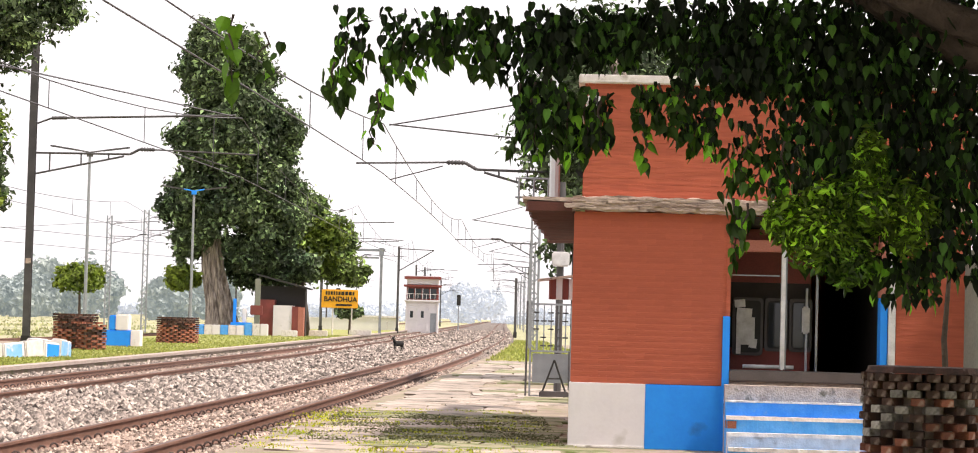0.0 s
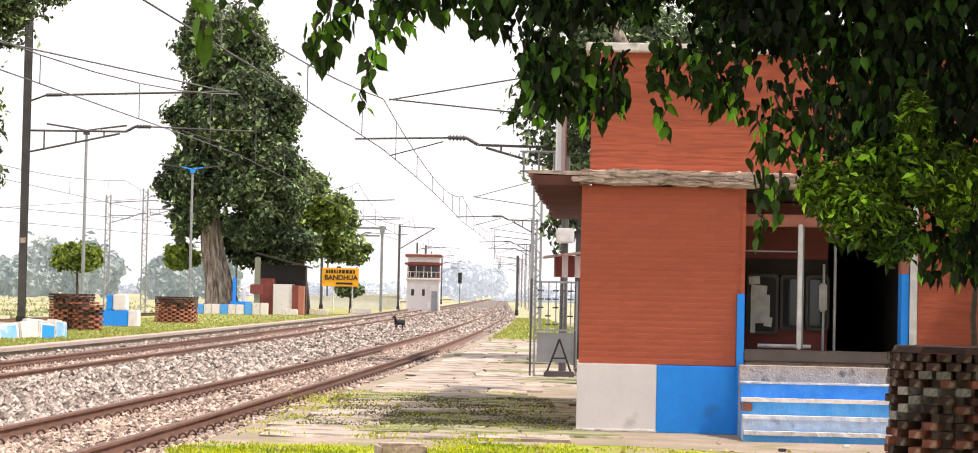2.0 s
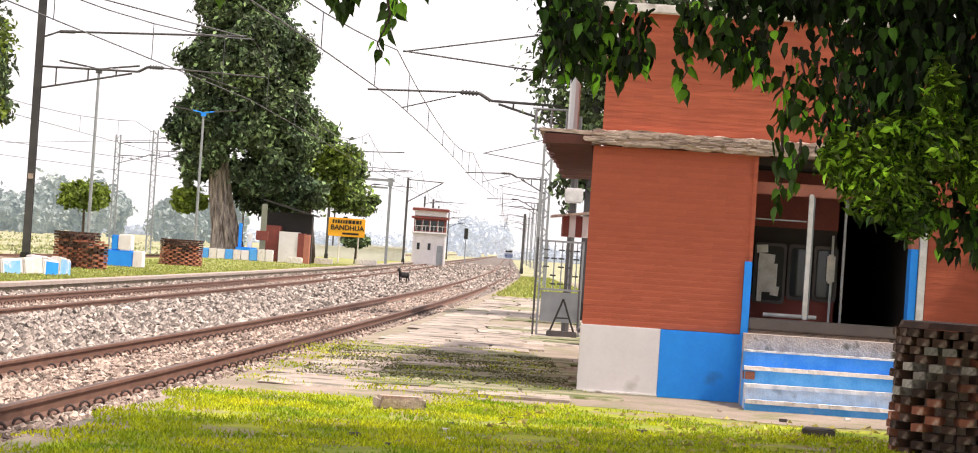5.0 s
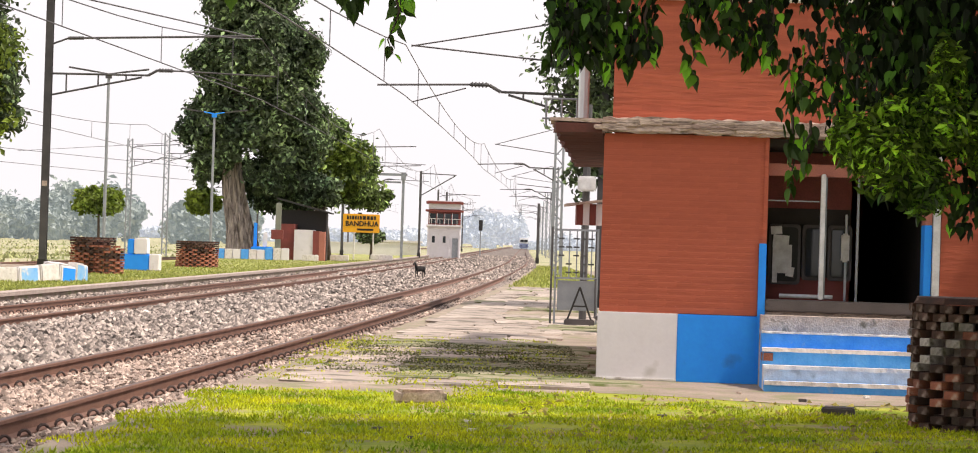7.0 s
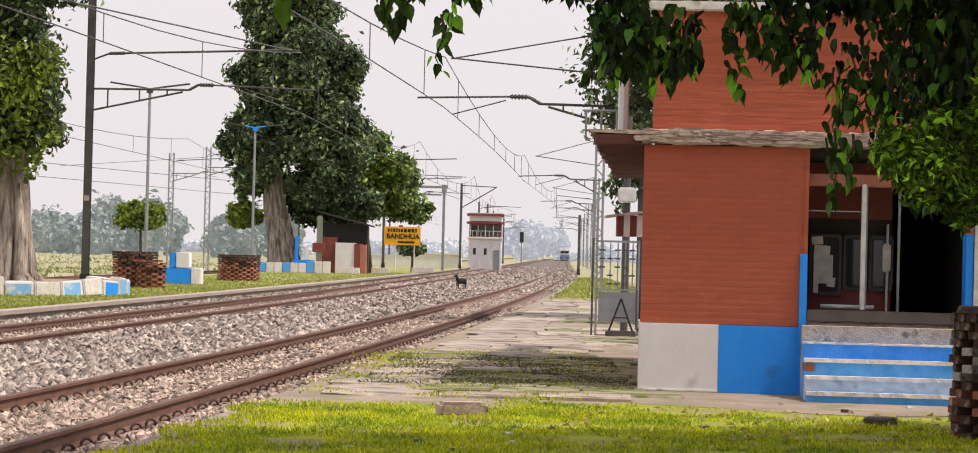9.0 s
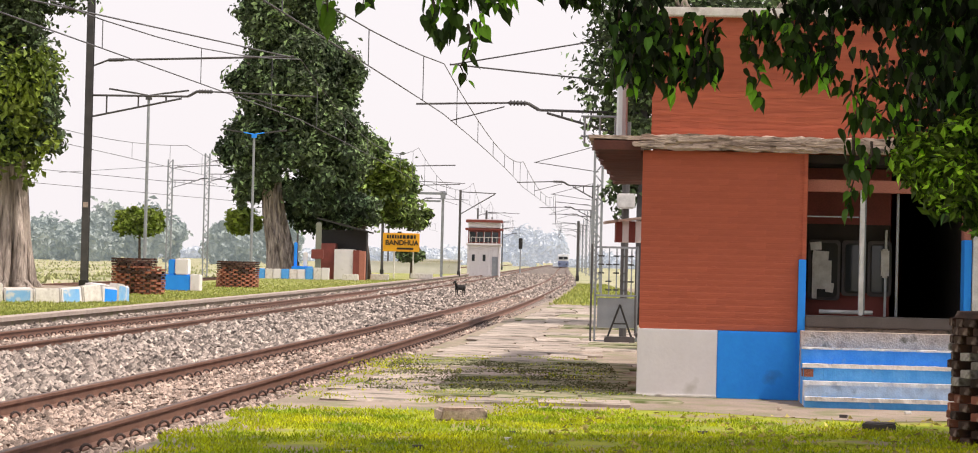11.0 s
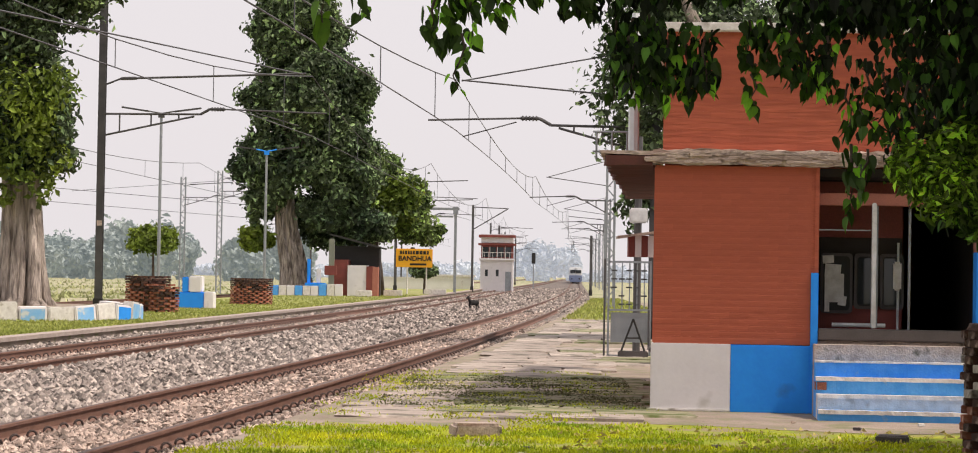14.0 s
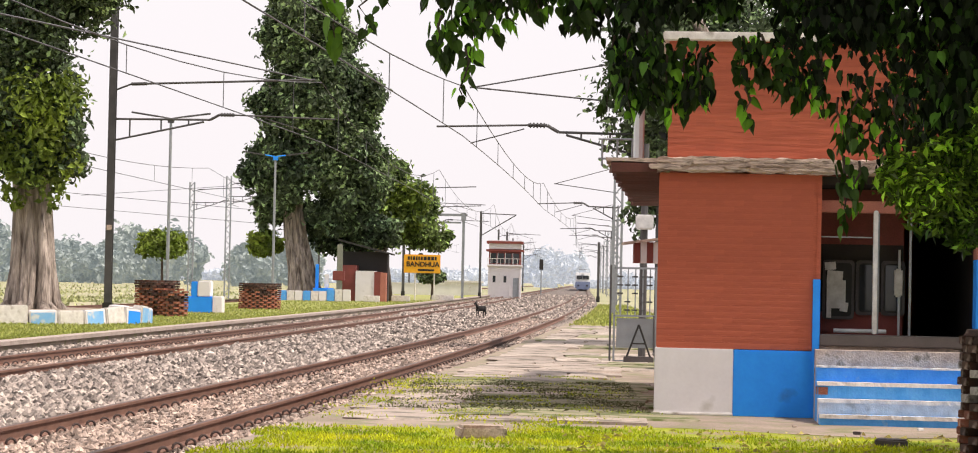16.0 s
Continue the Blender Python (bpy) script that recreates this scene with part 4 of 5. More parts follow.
part("window", box(-1.25, -0.95, -0.03, 0.02, 1.6, 2.3), "glass", cabin)
part("window", box(-0.1, 0.2, -0.03, 0.02, 1.6, 2.3), "glass", cabin)
for x in np.arange(-1.8, 1.85, 0.45):
    part("balcony_post", box(x - 0.02, x + 0.02, -0.4, -0.36, 3.49, 4.1), "worn_white", cabin)
part("balcony_rail", box(-1.85, 1.85, -0.41, -0.35, 4.1, 4.15), "worn_white", cabin)
part("balcony_floor", box(-1.9, 1.9, -0.42, -0.16, 3.34, 3.48), "white", cabin)
annex = thing("platform_shed", -9.0, 238, 0.0, "low white shed beside the signal cabin", "shed")
part("wall", box(-2.2, 2.0, 0, 3, 0, 1.4), "cream", annex)
part("roof", box(-2.4, 2.2, -0.2, 3.2, 1.4, 1.6), "worn_white", annex)
for i in range(5):
    part("pilaster", box(-2.2 + i, -2.05 + i, -0.06, 0, 0, 1.4), "worn_white", annex)
wall_low = thing("boundary_wall", -12.5, 225, 0.0, "long low white boundary wall beyond the platform", "wall")
part("wall", box(-4.5, 4.0, 0, 0.25, 0, 1.2), "cream", wall_low)
part("coping", box(-4.6, 4.1, -0.05, 0.3, 1.2, 1.3), "worn_white", wall_low)
sig = thing("railway_signal", -14.5, 260, 0, "black railway signal head on a grey post", "signal")
part("post", tube((0, 0, 0), (0, 0, 4.2), 0.08), "galv", sig)
part("head", box(-0.25, 0.25, -0.1, 0.1, 3.2, 4.6, bevel=0.05), "black", sig)
sig2 = copy_thing(sig, pose(-1.0, 300, 0))

# goat between the tracks
goat = thing("goat", -3.1, 107, RAIL_Z - 0.13, "black goat standing still on the ballast between the tracks", "goat", rz=222)
goat.scale = (0.6, 0.6, 0.6)
bm = bmesh.new()
bmesh.ops.create_uvsphere(bm, u_segments=14, v_segments=10, radius=1, matrix=Matrix.Translation((0, 0, 0.68)) @ Matrix.Diagonal((0.48, 0.17, 0.22, 1)))
bmesh.ops.create_uvsphere(bm, u_segments=12, v_segments=8, radius=1, matrix=Matrix.Translation((-0.3, 0, 0.66)) @ Matrix.Diagonal((0.22, 0.18, 0.24, 1)))
part("body", bm, "goat", goat, smooth=True)
part("neck", tube((0.36, 0, 0.72), (0.5, 0, 1.05), 0.12, 0.08, 10), "goat", goat, smooth=True)
head = part("head", sweep([(0.44, 0, 1.14), (0.54, 0, 1.12), (0.68, 0, 1.03), (0.74, 0, 1.0)], [0.07, 0.085, 0.06, 0.04], 10), "goat", goat, smooth=True)
for s in (-1, 1):
    part("ear", tube((0.47, s * 0.06, 1.14), (0.42, s * 0.18, 1.08), 0.03, 0.012), "goat", head)
    part("horn", tube((0.47, s * 0.03, 1.18), (0.4, s * 0.05, 1.32), 0.018, 0.006), "goat", head)
    for x in (0.36, -0.36):
        part("leg", sweep([(x, s * 0.1, 0.62), (x - 0.02, s * 0.1, 0.34), (x, s * 0.1, 0.06), (x + 0.02, s * 0.1, 0.0)], [0.08, 0.045, 0.035, 0.04], 8), "goat", goat, smooth=True)
part("tail", tube((-0.46, 0, 0.82), (-0.55, 0, 0.93), 0.03, 0.015), "goat", goat)

# the train that comes up the near track
train = thing("train", near_x(1088), 1088, RAIL_Z, "approaching white and blue electric train front", "train")
bm = box(-1.6, 1.6, 0, 19, 0.9, 3.9, bevel=0.12)
for v in bm.verts:
    if v.co.y < 1 and v.co.z > 2:
        v.co.y += (v.co.z - 2) * 0.35
part("body", bm, "train_white", train)
part("lower_body", box(-1.62, 1.62, -0.08, 19, 0.55, 1.9, bevel=0.06), "train_blue", train, "blue lower front, paled for haze")
for s in (-1, 1):
    part("windscreen", box(min(s * 0.08, s * 1.35), max(s * 0.08, s * 1.35), 0.0, 0.6, 2.45, 3.25, bevel=0.04), "glass", train)
    part("buffer", tube((s * 0.95, -0.55, 1.05), (s * 0.95, -0.05, 1.05), 0.2), "black", train)
part("plough", box(-1.4, 1.4, -0.2, 0.2, 0.2, 0.6, bevel=0.05), "train_blue", train)
part("headlight", box(-0.25, 0.25, 0.25, 0.8, 3.45, 3.75, bevel=0.05), "white_enamel", train)
part("pantograph", tube((-0.8, 5, 4.6), (0.8, 5, 4.6), 0.05), "steel", train)
for y in (2.2, 5.2, 13.5, 16.5):
    for s in (-1, 1):
        part("wheel", tube((s * 0.75, y, 0.5), (s * 0.9, y, 0.5), 0.5, n=16), "steel", train)
for i in range(6):
    part("coach", box(-1.55, 1.55, 20 + i * 23.5, 42.8 + i * 23.5, 0.6, 3.95, bevel=0.15), "train_blue", train)


# ---- around the building ----
guard = tree_guard(4.53, 21.6, 0.0, 0.48, 15, 3, "sooty honeycomb brick tree guard with broken whitewashed bricks", seed=11, height_step=0.078, pitch=0.25, headers=True)
part("cap_stone", tube((0, 0, 15 * 0.078), (0, 0, 15 * 0.078 + 0.06), 0.58, 0.55, 9), "sooty_brick", guard, "dark flat cap")
for k in range(9):
    rng = random.Random(k)
    b = mesh_object("brick", BRICK, "old_brick", guard)
    b.matrix_basis = pose(0.62 + rng.uniform(-0.1, 0.35), -0.35 + rng.uniform(-0.2, 0.2), rng.uniform(0, 0.25), rng.uniform(-30, 30), rng.uniform(-30, 30), rng.uniform(0, 180))

side_wall = tagged(raw("wall_east", *strip([26.2, 27, 60], lambda y: 6.28, lambda y: 12, 2.6, 2.7), "grey_green"), "grey green plastered compound wall", "wall", kind="structure")
sapling = thing("sapling", 4.98, 22.6, 0, "thin dark sapling stem beside the brick guard", "sapling")
part("stem", sweep([(0, 0, -0.05), (0.02, 0, 0.7), (-0.03, 0, 1.5), (0.02, 0, 2.3)], [0.04, 0.035, 0.03, 0.02], 8), "dark_bark", sapling)

pipe = thing("vent_pipe", 1.16, 29.6, 3.15, "grey galvanised pole standing on the eave", "pole")
part("pole", tube((0, 0, 0), (0, 0, 1.85), 0.07), "pale_pipe", pipe)
part("bracket", box(-0.2, 0.2, -0.05, 0.05, 1.2, 1.24), "galv", pipe)
railing = thing("roof_railing", 1.0, 30.2, 3.15, "thin grey railing on the eave slab", "railing")
for x in (-0.3, -0.1, 0.1):
    part("post", tube((x, 0, 0), (x, 0, 0.36), 0.014), "galv", railing)
part("rail", tube((-0.35, 0, 0.36), (0.2, 0, 0.36), 0.014), "galv", railing)
part("rail", tube((-0.35, 0, 0.1), (0.2, 0, 0.1), 0.014), "galv", railing)
for x, y, z in ((1.57, 28.1, 4.33), (1.17, 29.45, 4.45)):
    c = thing("loudspeaker", x, y, z, "white box loudspeaker with a dark round cone", "loudspeaker", "loudspeakers")
    part("body", box(-0.085, 0.085, -0.08, 0.12, -0.145, 0.145, bevel=0.03), "white_enamel", c)
    part("grille", box(-0.06, 0.06, -0.088, -0.078, -0.115, 0.1, bevel=0.004), "black", c)
    part("cone", tube((0, -0.1, 0.0), (0, -0.086, 0.0), 0.03, 0.042, n=16), "pale_pipe", c)
    part("bracket", box(-0.02, 0.02, 0.1, 0.2, -0.03, 0.03), "galv", c)

gate = thing("steel_gate", 1.37, 46.6, 0, "rusty grey steel gate with a grid of bars standing open", "gate")
for x in (0.0, 0.84):
    part("frame_bar", box(x - 0.02, x + 0.02, -0.02, 0.02, 0, 1.95), "galv", gate)
part("frame_bar", box(-0.1, -0.06, -0.02, 0.02, 0, 1.98), "steel", gate)
for z in (0.03, 0.95, 1.92):
    part("frame_bar", box(0, 0.84, -0.02, 0.02, z - 0.02, z + 0.02), "galv", gate)
rng = random.Random(6)
for i in range(5):
    x = 0.12 + i * 0.15
    part("bar", tube((x, 0, 0.97), (x, 0, 1.9), 0.014, n=6), "galv", gate)
    for z in np.arange(1.05, 1.9, 0.17):
        if rng.random() < 0.75:
            part("scroll", box(x - 0.07, x + 0.05, -0.015, 0.015, z, z + 0.03), "steel", gate)
            part("scroll", box(x - 0.015, x + 0.015, -0.015, 0.015, z, z + 0.1), "galv", gate)
part("lower_panel", box(0.05, 0.8, 0.0, 0.02, 0.3, 0.9), "galv", gate, "grey sheet panel")
stand = thing("folding_stand", 1.86, 46.2, 0.0, "black folding frame leaning by the gate", "stand")
for s in (-1, 1):
    part("leg", tube((s * 0.24, 0, 0.12), (0, 0, 0.78), 0.02), "black", stand)
part("cross_bar", tube((-0.14, 0, 0.4), (0.14, 0, 0.4), 0.016), "black", stand)
part("foot", box(-0.3, 0.3, -0.12, 0.12, 0, 0.14, bevel=0.02), "ledge", stand)
barrow = thing("luggage_barrow", 2.3, 42.5, 0, "dark luggage barrow with a small wheel against the wall", "barrow")
part("wheel", tube((-0.06, 0, 0.22), (0.06, 0, 0.22), 0.22, n=18), "black", barrow)
part("bed", box(-0.3, 0.5, -0.1, 0.6, 0.25, 0.33, bevel=0.02), "ledge", barrow)
part("handle", tube((-0.28, 0.5, 0.3), (-0.28, 0.6, 1.0), 0.02), "steel", barrow)

lamp = thing("platform_lamp", 2.04, 49, 0, "grey post with a white lamp box beside the building", "lamp post")
part("post", tube((0, 0, 0), (0, 0, 4.6), 0.08), "steel", lamp)
part("lamp_box", box(-0.19, 0.19, -0.25, -0.08, 2.76, 3.08, bevel=0.03), "white_enamel", lamp, "white lamp box")
awning = thing("awning", 1.74, 39.2, 1.96, "striped red and white awning on the building side", "awning")
for i in range(5):
    part("stripe", box(-0.26 + i * 0.11, -0.155 + i * 0.11, -0.02, 0.6, 0.0, 0.36), "maroon" if i % 2 == 0 else "white", awning)
part("roof_sheet", box(-0.4, 0.4, -0.12, 0.9, 0.37, 0.41, m=pose(0, 0, 0, 0, -8, 0)), "old_concrete", awning)
part("support", tube((0.24, 0.5, -1.96), (0.24, 0.5, 0.36), 0.014), "galv", awning)


# ---- paving, grass, litter ----
def slab_mesh(i, mat="slab"):
    rng = random.Random(100 + i)
    bm = box(-0.5, 0.5, -0.5, 0.5, -0.05, 0.0)
    for v in bm.verts:
        v.co.x += rng.uniform(-0.06, 0.02) * (1 if v.co.x > 0 else -1)
        v.co.y += rng.uniform(-0.04, 0.02) * (1 if v.co.y > 0 else -1)
        v.co.z += rng.uniform(0, 0.012) if v.co.z > -0.01 else 0
    me = bpy.data.meshes.new("slab")
    bm.to_mesh(me)
    bm.free()
    me.materials.append(M[mat])
    return me


SLABS, SHADOW_MOSSY = [slab_mesh(i) for i in range(6)], [slab_mesh(i, "shadow_moss_slab") for i in range(6)]
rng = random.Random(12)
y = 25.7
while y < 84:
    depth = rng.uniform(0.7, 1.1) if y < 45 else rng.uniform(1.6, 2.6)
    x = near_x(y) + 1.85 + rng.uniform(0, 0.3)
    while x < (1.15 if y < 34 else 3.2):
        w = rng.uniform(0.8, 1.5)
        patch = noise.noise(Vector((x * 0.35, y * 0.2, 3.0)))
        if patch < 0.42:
            # moss varies at random; darkened slabs gather in the building's shadow area
            shadow_moss = noise.noise(Vector((x * 0.5, y * 0.3, 9.0))) + 0.5 * (-1.8 < x < 1.4 and 26 < y < 37)
            s = mesh_object("slab", rng.choice(SHADOW_MOSSY if shadow_moss > 0.25 else SLABS), "slab", platform)
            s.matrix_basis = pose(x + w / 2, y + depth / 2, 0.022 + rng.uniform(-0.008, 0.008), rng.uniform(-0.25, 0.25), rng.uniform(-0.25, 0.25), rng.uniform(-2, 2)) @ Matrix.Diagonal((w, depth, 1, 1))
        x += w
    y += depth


def blades(name, count, sample, height, width, seed, label, mat="grass"):
    rng = np.random.default_rng(seed)
    base = sample(rng, count)
    n = len(base)
    a = rng.uniform(0, 6.28, n)
    h = height * rng.uniform(0.4, 1.3, n)
    lean = rng.normal(0, 0.5, (n, 2)) * h[:, None]
    side = np.stack([np.cos(a), np.sin(a), np.zeros(n)], 1) * (width * rng.uniform(0.6, 1.3, n))[:, None]
    tip = base + np.stack([lean[:, 0], lean[:, 1], h], 1)
    v = np.stack([base - side, base + side, tip], 1).reshape(-1, 3)
    f = np.arange(3 * n).reshape(-1, 3)
    return tagged(raw(name, v.tolist(), f.tolist(), mat), label, "grass", kind="stuff")


def lawn(rng, n):
    y = rng.uniform(14.5, 27.2, n)
    x = rng.uniform(-3.4, 7, n)
    left = np.interp(y, fine_y, near_line) + 1.66 + 0.14 * np.sin(y * 2.1)
    back = 25.2 + 0.5 * np.sin(x * 1.3) + 0.35 * np.sin(x * 3.7 + 1) - 0.3 * (x < -1) - np.where(x > 1.2, 0.9, 0)
    thin = np.clip((back - y) / 1.6, 0.0, 1.0)
    bare = np.sin(x * 2.3 + y * 1.1) + np.sin(y * 3.7 - x * 1.4) + np.sin(x * 5.1 + 2) * 0.6 + rng.normal(0, 0.5, n) - 0.25 * (x > 0)
    keep = (x > left) & (rng.random(n) < thin) & (bare > -1.35)
    return np.stack([x[keep], y[keep], np.full(keep.sum(), 0.015)], 1)


def weeds(rng, n):
    c = rng.uniform((-2.4, 24.5), (1.1, 38), (90, 2))
    k = rng.integers(0, 90, n)
    p = c[k] + rng.normal(0, 0.18, (n, 2)) * (1, 1.2)
    return np.stack([p[:, 0], p[:, 1], np.full(n, 0.02)], 1)


# patchy blades over the ground where the building's shadow is painted in
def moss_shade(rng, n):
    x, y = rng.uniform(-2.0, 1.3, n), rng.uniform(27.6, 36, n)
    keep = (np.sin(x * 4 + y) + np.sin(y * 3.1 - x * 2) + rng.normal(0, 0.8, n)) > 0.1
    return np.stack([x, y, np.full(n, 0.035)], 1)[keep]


def far_patch(rng, n):
    y = rng.uniform(86, 165, n)
    left = np.interp(y, fine_y, near_line) + 1.9
    x = left + rng.random(n) * (5.5 - left)
    return np.stack([x, y, np.full(n, 0.0)], 1)


def island_grass(rng, n):
    y = 1 / (1 / 46 + rng.random(n) * (1 / 160 - 1 / 46))
    x = np.interp(y, fine_y, far_line) - 2.65 - rng.random(n) ** 1.3 * 7
    return np.stack([x, y, np.full(n, 0.14)], 1)


turf_bm = bmesh.new()
nx, ny = 40, 44
grid = [[None] * (ny + 1) for _ in range(nx + 1)]
for i in range(nx + 1):
    for j in range(ny + 1):
        yy = 12 + 13.1 * j / ny
        ll = near_x(yy) + 1.72 + 0.12 * math.sin(yy * 2.1)
        xx = ll + (9 - ll) * i / nx
        drop = -0.06 if i in (0, nx) or j in (0, ny) else 0.0
        grid[i][j] = turf_bm.verts.new((xx, yy + (0.5 * math.sin(xx * 1.3) if j > ny * 0.7 else 0) - (0.9 if xx > 1.2 and j == ny else 0), 0.012 + 0.012 * noise.noise((xx * 1.3, yy * 1.3, 0)) + drop))
for i in range(nx):
    for j in range(ny):
        turf_bm.faces.new((grid[i][j], grid[i + 1][j], grid[i + 1][j + 1], grid[i][j + 1]))
tagged(part("lawn", turf_bm, "turf", smooth=True), "bright green turf at the edge of the platform", "lawn", kind="structure")
far_turf = raw("lawn_2", *strip([86, 95, 110, 130, 160], lambda y: near_x(y) + 2.1, lambda y: 5.6, 0.02, 0.1), "turf_dry")
tagged(far_turf, "patch of green turf farther up the platform", "lawn", kind="structure")
blades("grass", 110000, lawn, 0.035, 0.010, 21, "short bright yellow-green grass")
blades("grass", 5500, weeds, 0.03, 0.012, 22, "weeds growing in the paving joints")
blades("grass", 12000, moss_shade, 0.018, 0.014, 23, "weeds beside the building, its shadow darkened into their colour", "moss")
blades("grass", 6000, far_patch, 0.16, 0.05, 24, "long green grass farther up the platform", "grass_dry")
blades("grass", 26000, island_grass, 0.065, 0.03, 25, "green grass on the island platform", "grass_dry")


def broken_block(x, y, s, mat, label, name="broken_block", seed=0):
    rng = random.Random(seed)
    bm = box(-s, s, -s * 0.55, s * 0.55, -0.01, s * 0.5, bevel=s * 0.1)
    for v in bm.verts:
        v.co += Vector((rng.uniform(-1, 1), rng.uniform(-1, 1), rng.uniform(-0.6, 0.6))) * s * 0.07
    e = thing(name, x, y, 0.015, label, "rubble", rz=rng.uniform(-25, 25))
    part("block", bm, mat, e)
    return e




def fallen(rng, n):
    x, y = rng.uniform(0.2, 5.5, n), rng.uniform(18.5, 24.5, n)
    return np.stack([x, y, np.full(n, 0.03)], 1)


litter = blades("fallen_leaves", 420, fallen, 0.03, 0.045, 28, "dry yellow leaves fallen on the lawn", "dry_leaf")
litter["category"] = "leaves"
broken_block(-0.62, 22.9, 0.24, "old_concrete", "broken pale concrete block lying in the grass", seed=1)
broken_block(3.5, 22.9, 0.16, "ledge", "dark broken stone lying in the grass", seed=2)
rng = random.Random(31)
for k in range(26):
    x, y = rng.uniform(-1.5, 5.2), rng.uniform(17.8, 26)
    broken_block(x, y, rng.uniform(0.02, 0.055), rng.choice(["worn_white", "ledge", "ledge", "old_concrete"]), "small stone chip in the grass", "stone_chip", seed=k)


# ---- trees ----
def leaf_cloud(lobes, count, size, seed, flat=0.35, wide=0.55):
    """Folded leaf clumps spread through uneven lobes (x, y, z, rx, ry, rz)."""
    rng = np.random.default_rng(seed)
    lobes = np.array(lobes, float)
    vol = np.prod(lobes[:, 3:], 1) ** 0.7
    which = rng.choice(len(lobes), count, p=vol / vol.sum())
    d = rng.normal(size=(count, 3))
    d /= np.linalg.norm(d, axis=1)[:, None]
    rad = rng.uniform(0.2, 1.0, count) ** 0.5 * (1 + 0.16 * np.sin(d[:, 0] * 7 + which) * np.cos(d[:, 2] * 6 + which * 2))
    rad *= np.where(rng.random(count) < 0.25, rng.uniform(0.95, 1.42, count), 1.0)
    p = lobes[which, :3] + d * rad[:, None] * lobes[which, 3:]
    ripple = np.stack([np.sin(p[:, 2] * 2.3 + p[:, 1]), np.sin(p[:, 0] * 1.9 + p[:, 2]), np.sin(p[:, 0] * 2.6 + p[:, 1] * 1.7)], 1)
    p += (ripple * 0.12 + rng.normal(0, 0.09, p.shape)) * lobes[which, 3:]
    wave = 0.85 / size
    clump = np.sin(p[:, 0] * wave + which) + np.sin(p[:, 2] * wave * 1.1 + which * 2) + np.sin(p[:, 1] * wave * 0.9 + p[:, 2] * wave * 0.5)
    pull = (0.1 * clump * np.clip(rad - 0.55, 0, 1))[:, None]
    p += d * pull * lobes[which, 3:] + rng.normal(0, size * 0.2, p.shape)
    nrm = d + rng.normal(0, 0.7, (count, 3))
    nrm[:, 2] += flat
    nrm /= np.linalg.norm(nrm, axis=1)[:, None]
    t = np.cross(nrm, rng.normal(size=(count, 3)))
    t /= np.linalg.norm(t, axis=1)[:, None]
    b = np.cross(nrm, t)
    s = size * rng.uniform(0.55, 1.35, count)[:, None]
    v = np.stack([p - t * s, p + b * s * wide + nrm * s * 0.18, p + t * s - nrm * s * 0.25, p - b * s * wide + nrm * s * 0.18], 1)
    f = np.arange(count)[:, None] * 4 + np.array([0, 1, 2, 0, 2, 3])
    return v.reshape(-1, 3).tolist(), f.reshape(-1, 3).tolist()


def lumps(cx, cy, cz, rx, ry, rz, n, seed, small=0.45):
    rng = random.Random(seed)
    out = [(cx, cy, cz, rx * 0.72, ry * 0.72, rz * 0.78)]
    for _ in range(n):
        a, h = rng.uniform(0, 6.28), rng.uniform(-0.85, 0.85)
        w = math.sqrt(1 - h * h)
        k = rng.uniform(0.6, 0.85)
        q = rng.uniform(small * 0.6, small)
        out.append((cx + math.cos(a) * w * rx * k, cy + math.sin(a) * w * ry * k, cz + h * rz * k, rx * q, ry * q, min(rz, rx) * q))
    return out


def big_tree(x, y, z, trunk_pts, trunk_r, crowns, label, flutes=9, roots=0):
    t = thing("tree", x, y, z, label, "tree")
    part("trunk", sweep(trunk_pts, trunk_r, 56, flutes, 0.2, 5), "bark", t, smooth=True)
    rr = random.Random(int(abs(x) * 7))
    for i in range(roots):
        a = math.radians(-200 + 220 * i / roots + rr.uniform(-8, 8))
        c, s = math.cos(a), math.sin(a)
        pts = [(trunk_pts[k][0] + c * trunk_r[k] * (0.95 + 0.35 * (k == 0)) + rr.uniform(-0.1, 0.1), trunk_pts[k][1] + s * trunk_r[k] * (0.95 + 0.35 * (k == 0)), trunk_pts[k][2]) for k in range(4)]
        pts[3] = tuple(Vector(pts[3]).lerp(Vector(trunk_pts[3]), 0.12))
        w = trunk_r[2] * rr.uniform(0.14, 0.3)
        part("root", sweep(pts, [w * 1.7, w * 1.1, w, w * 0.25], 9, 3, 0.1, i), "bark", t, smooth=True)
    top = Vector(trunk_pts[-1])
    rng = random.Random(int(abs(x) * 10))
    for i in range(6):
        a = i * 1.05 + rng.uniform(-0.3, 0.3)
        e = top + Vector((math.cos(a) * 2.4, math.sin(a) * 2.4, rng.uniform(1.5, 5)))
        part("limb", sweep([top - Vector((0, 0, 1.2)), (top + e) / 2 + Vector((0, 0, 0.5)), e], [trunk_r[-1] * 0.6, 0.22, 0.08], 8), "bark", t, smooth=True)
    for lobes, count, size, mat in crowns:
        raw("crown", *leaf_cloud(lobes, count, size, len(lobes) + count), mat, t)
    return t


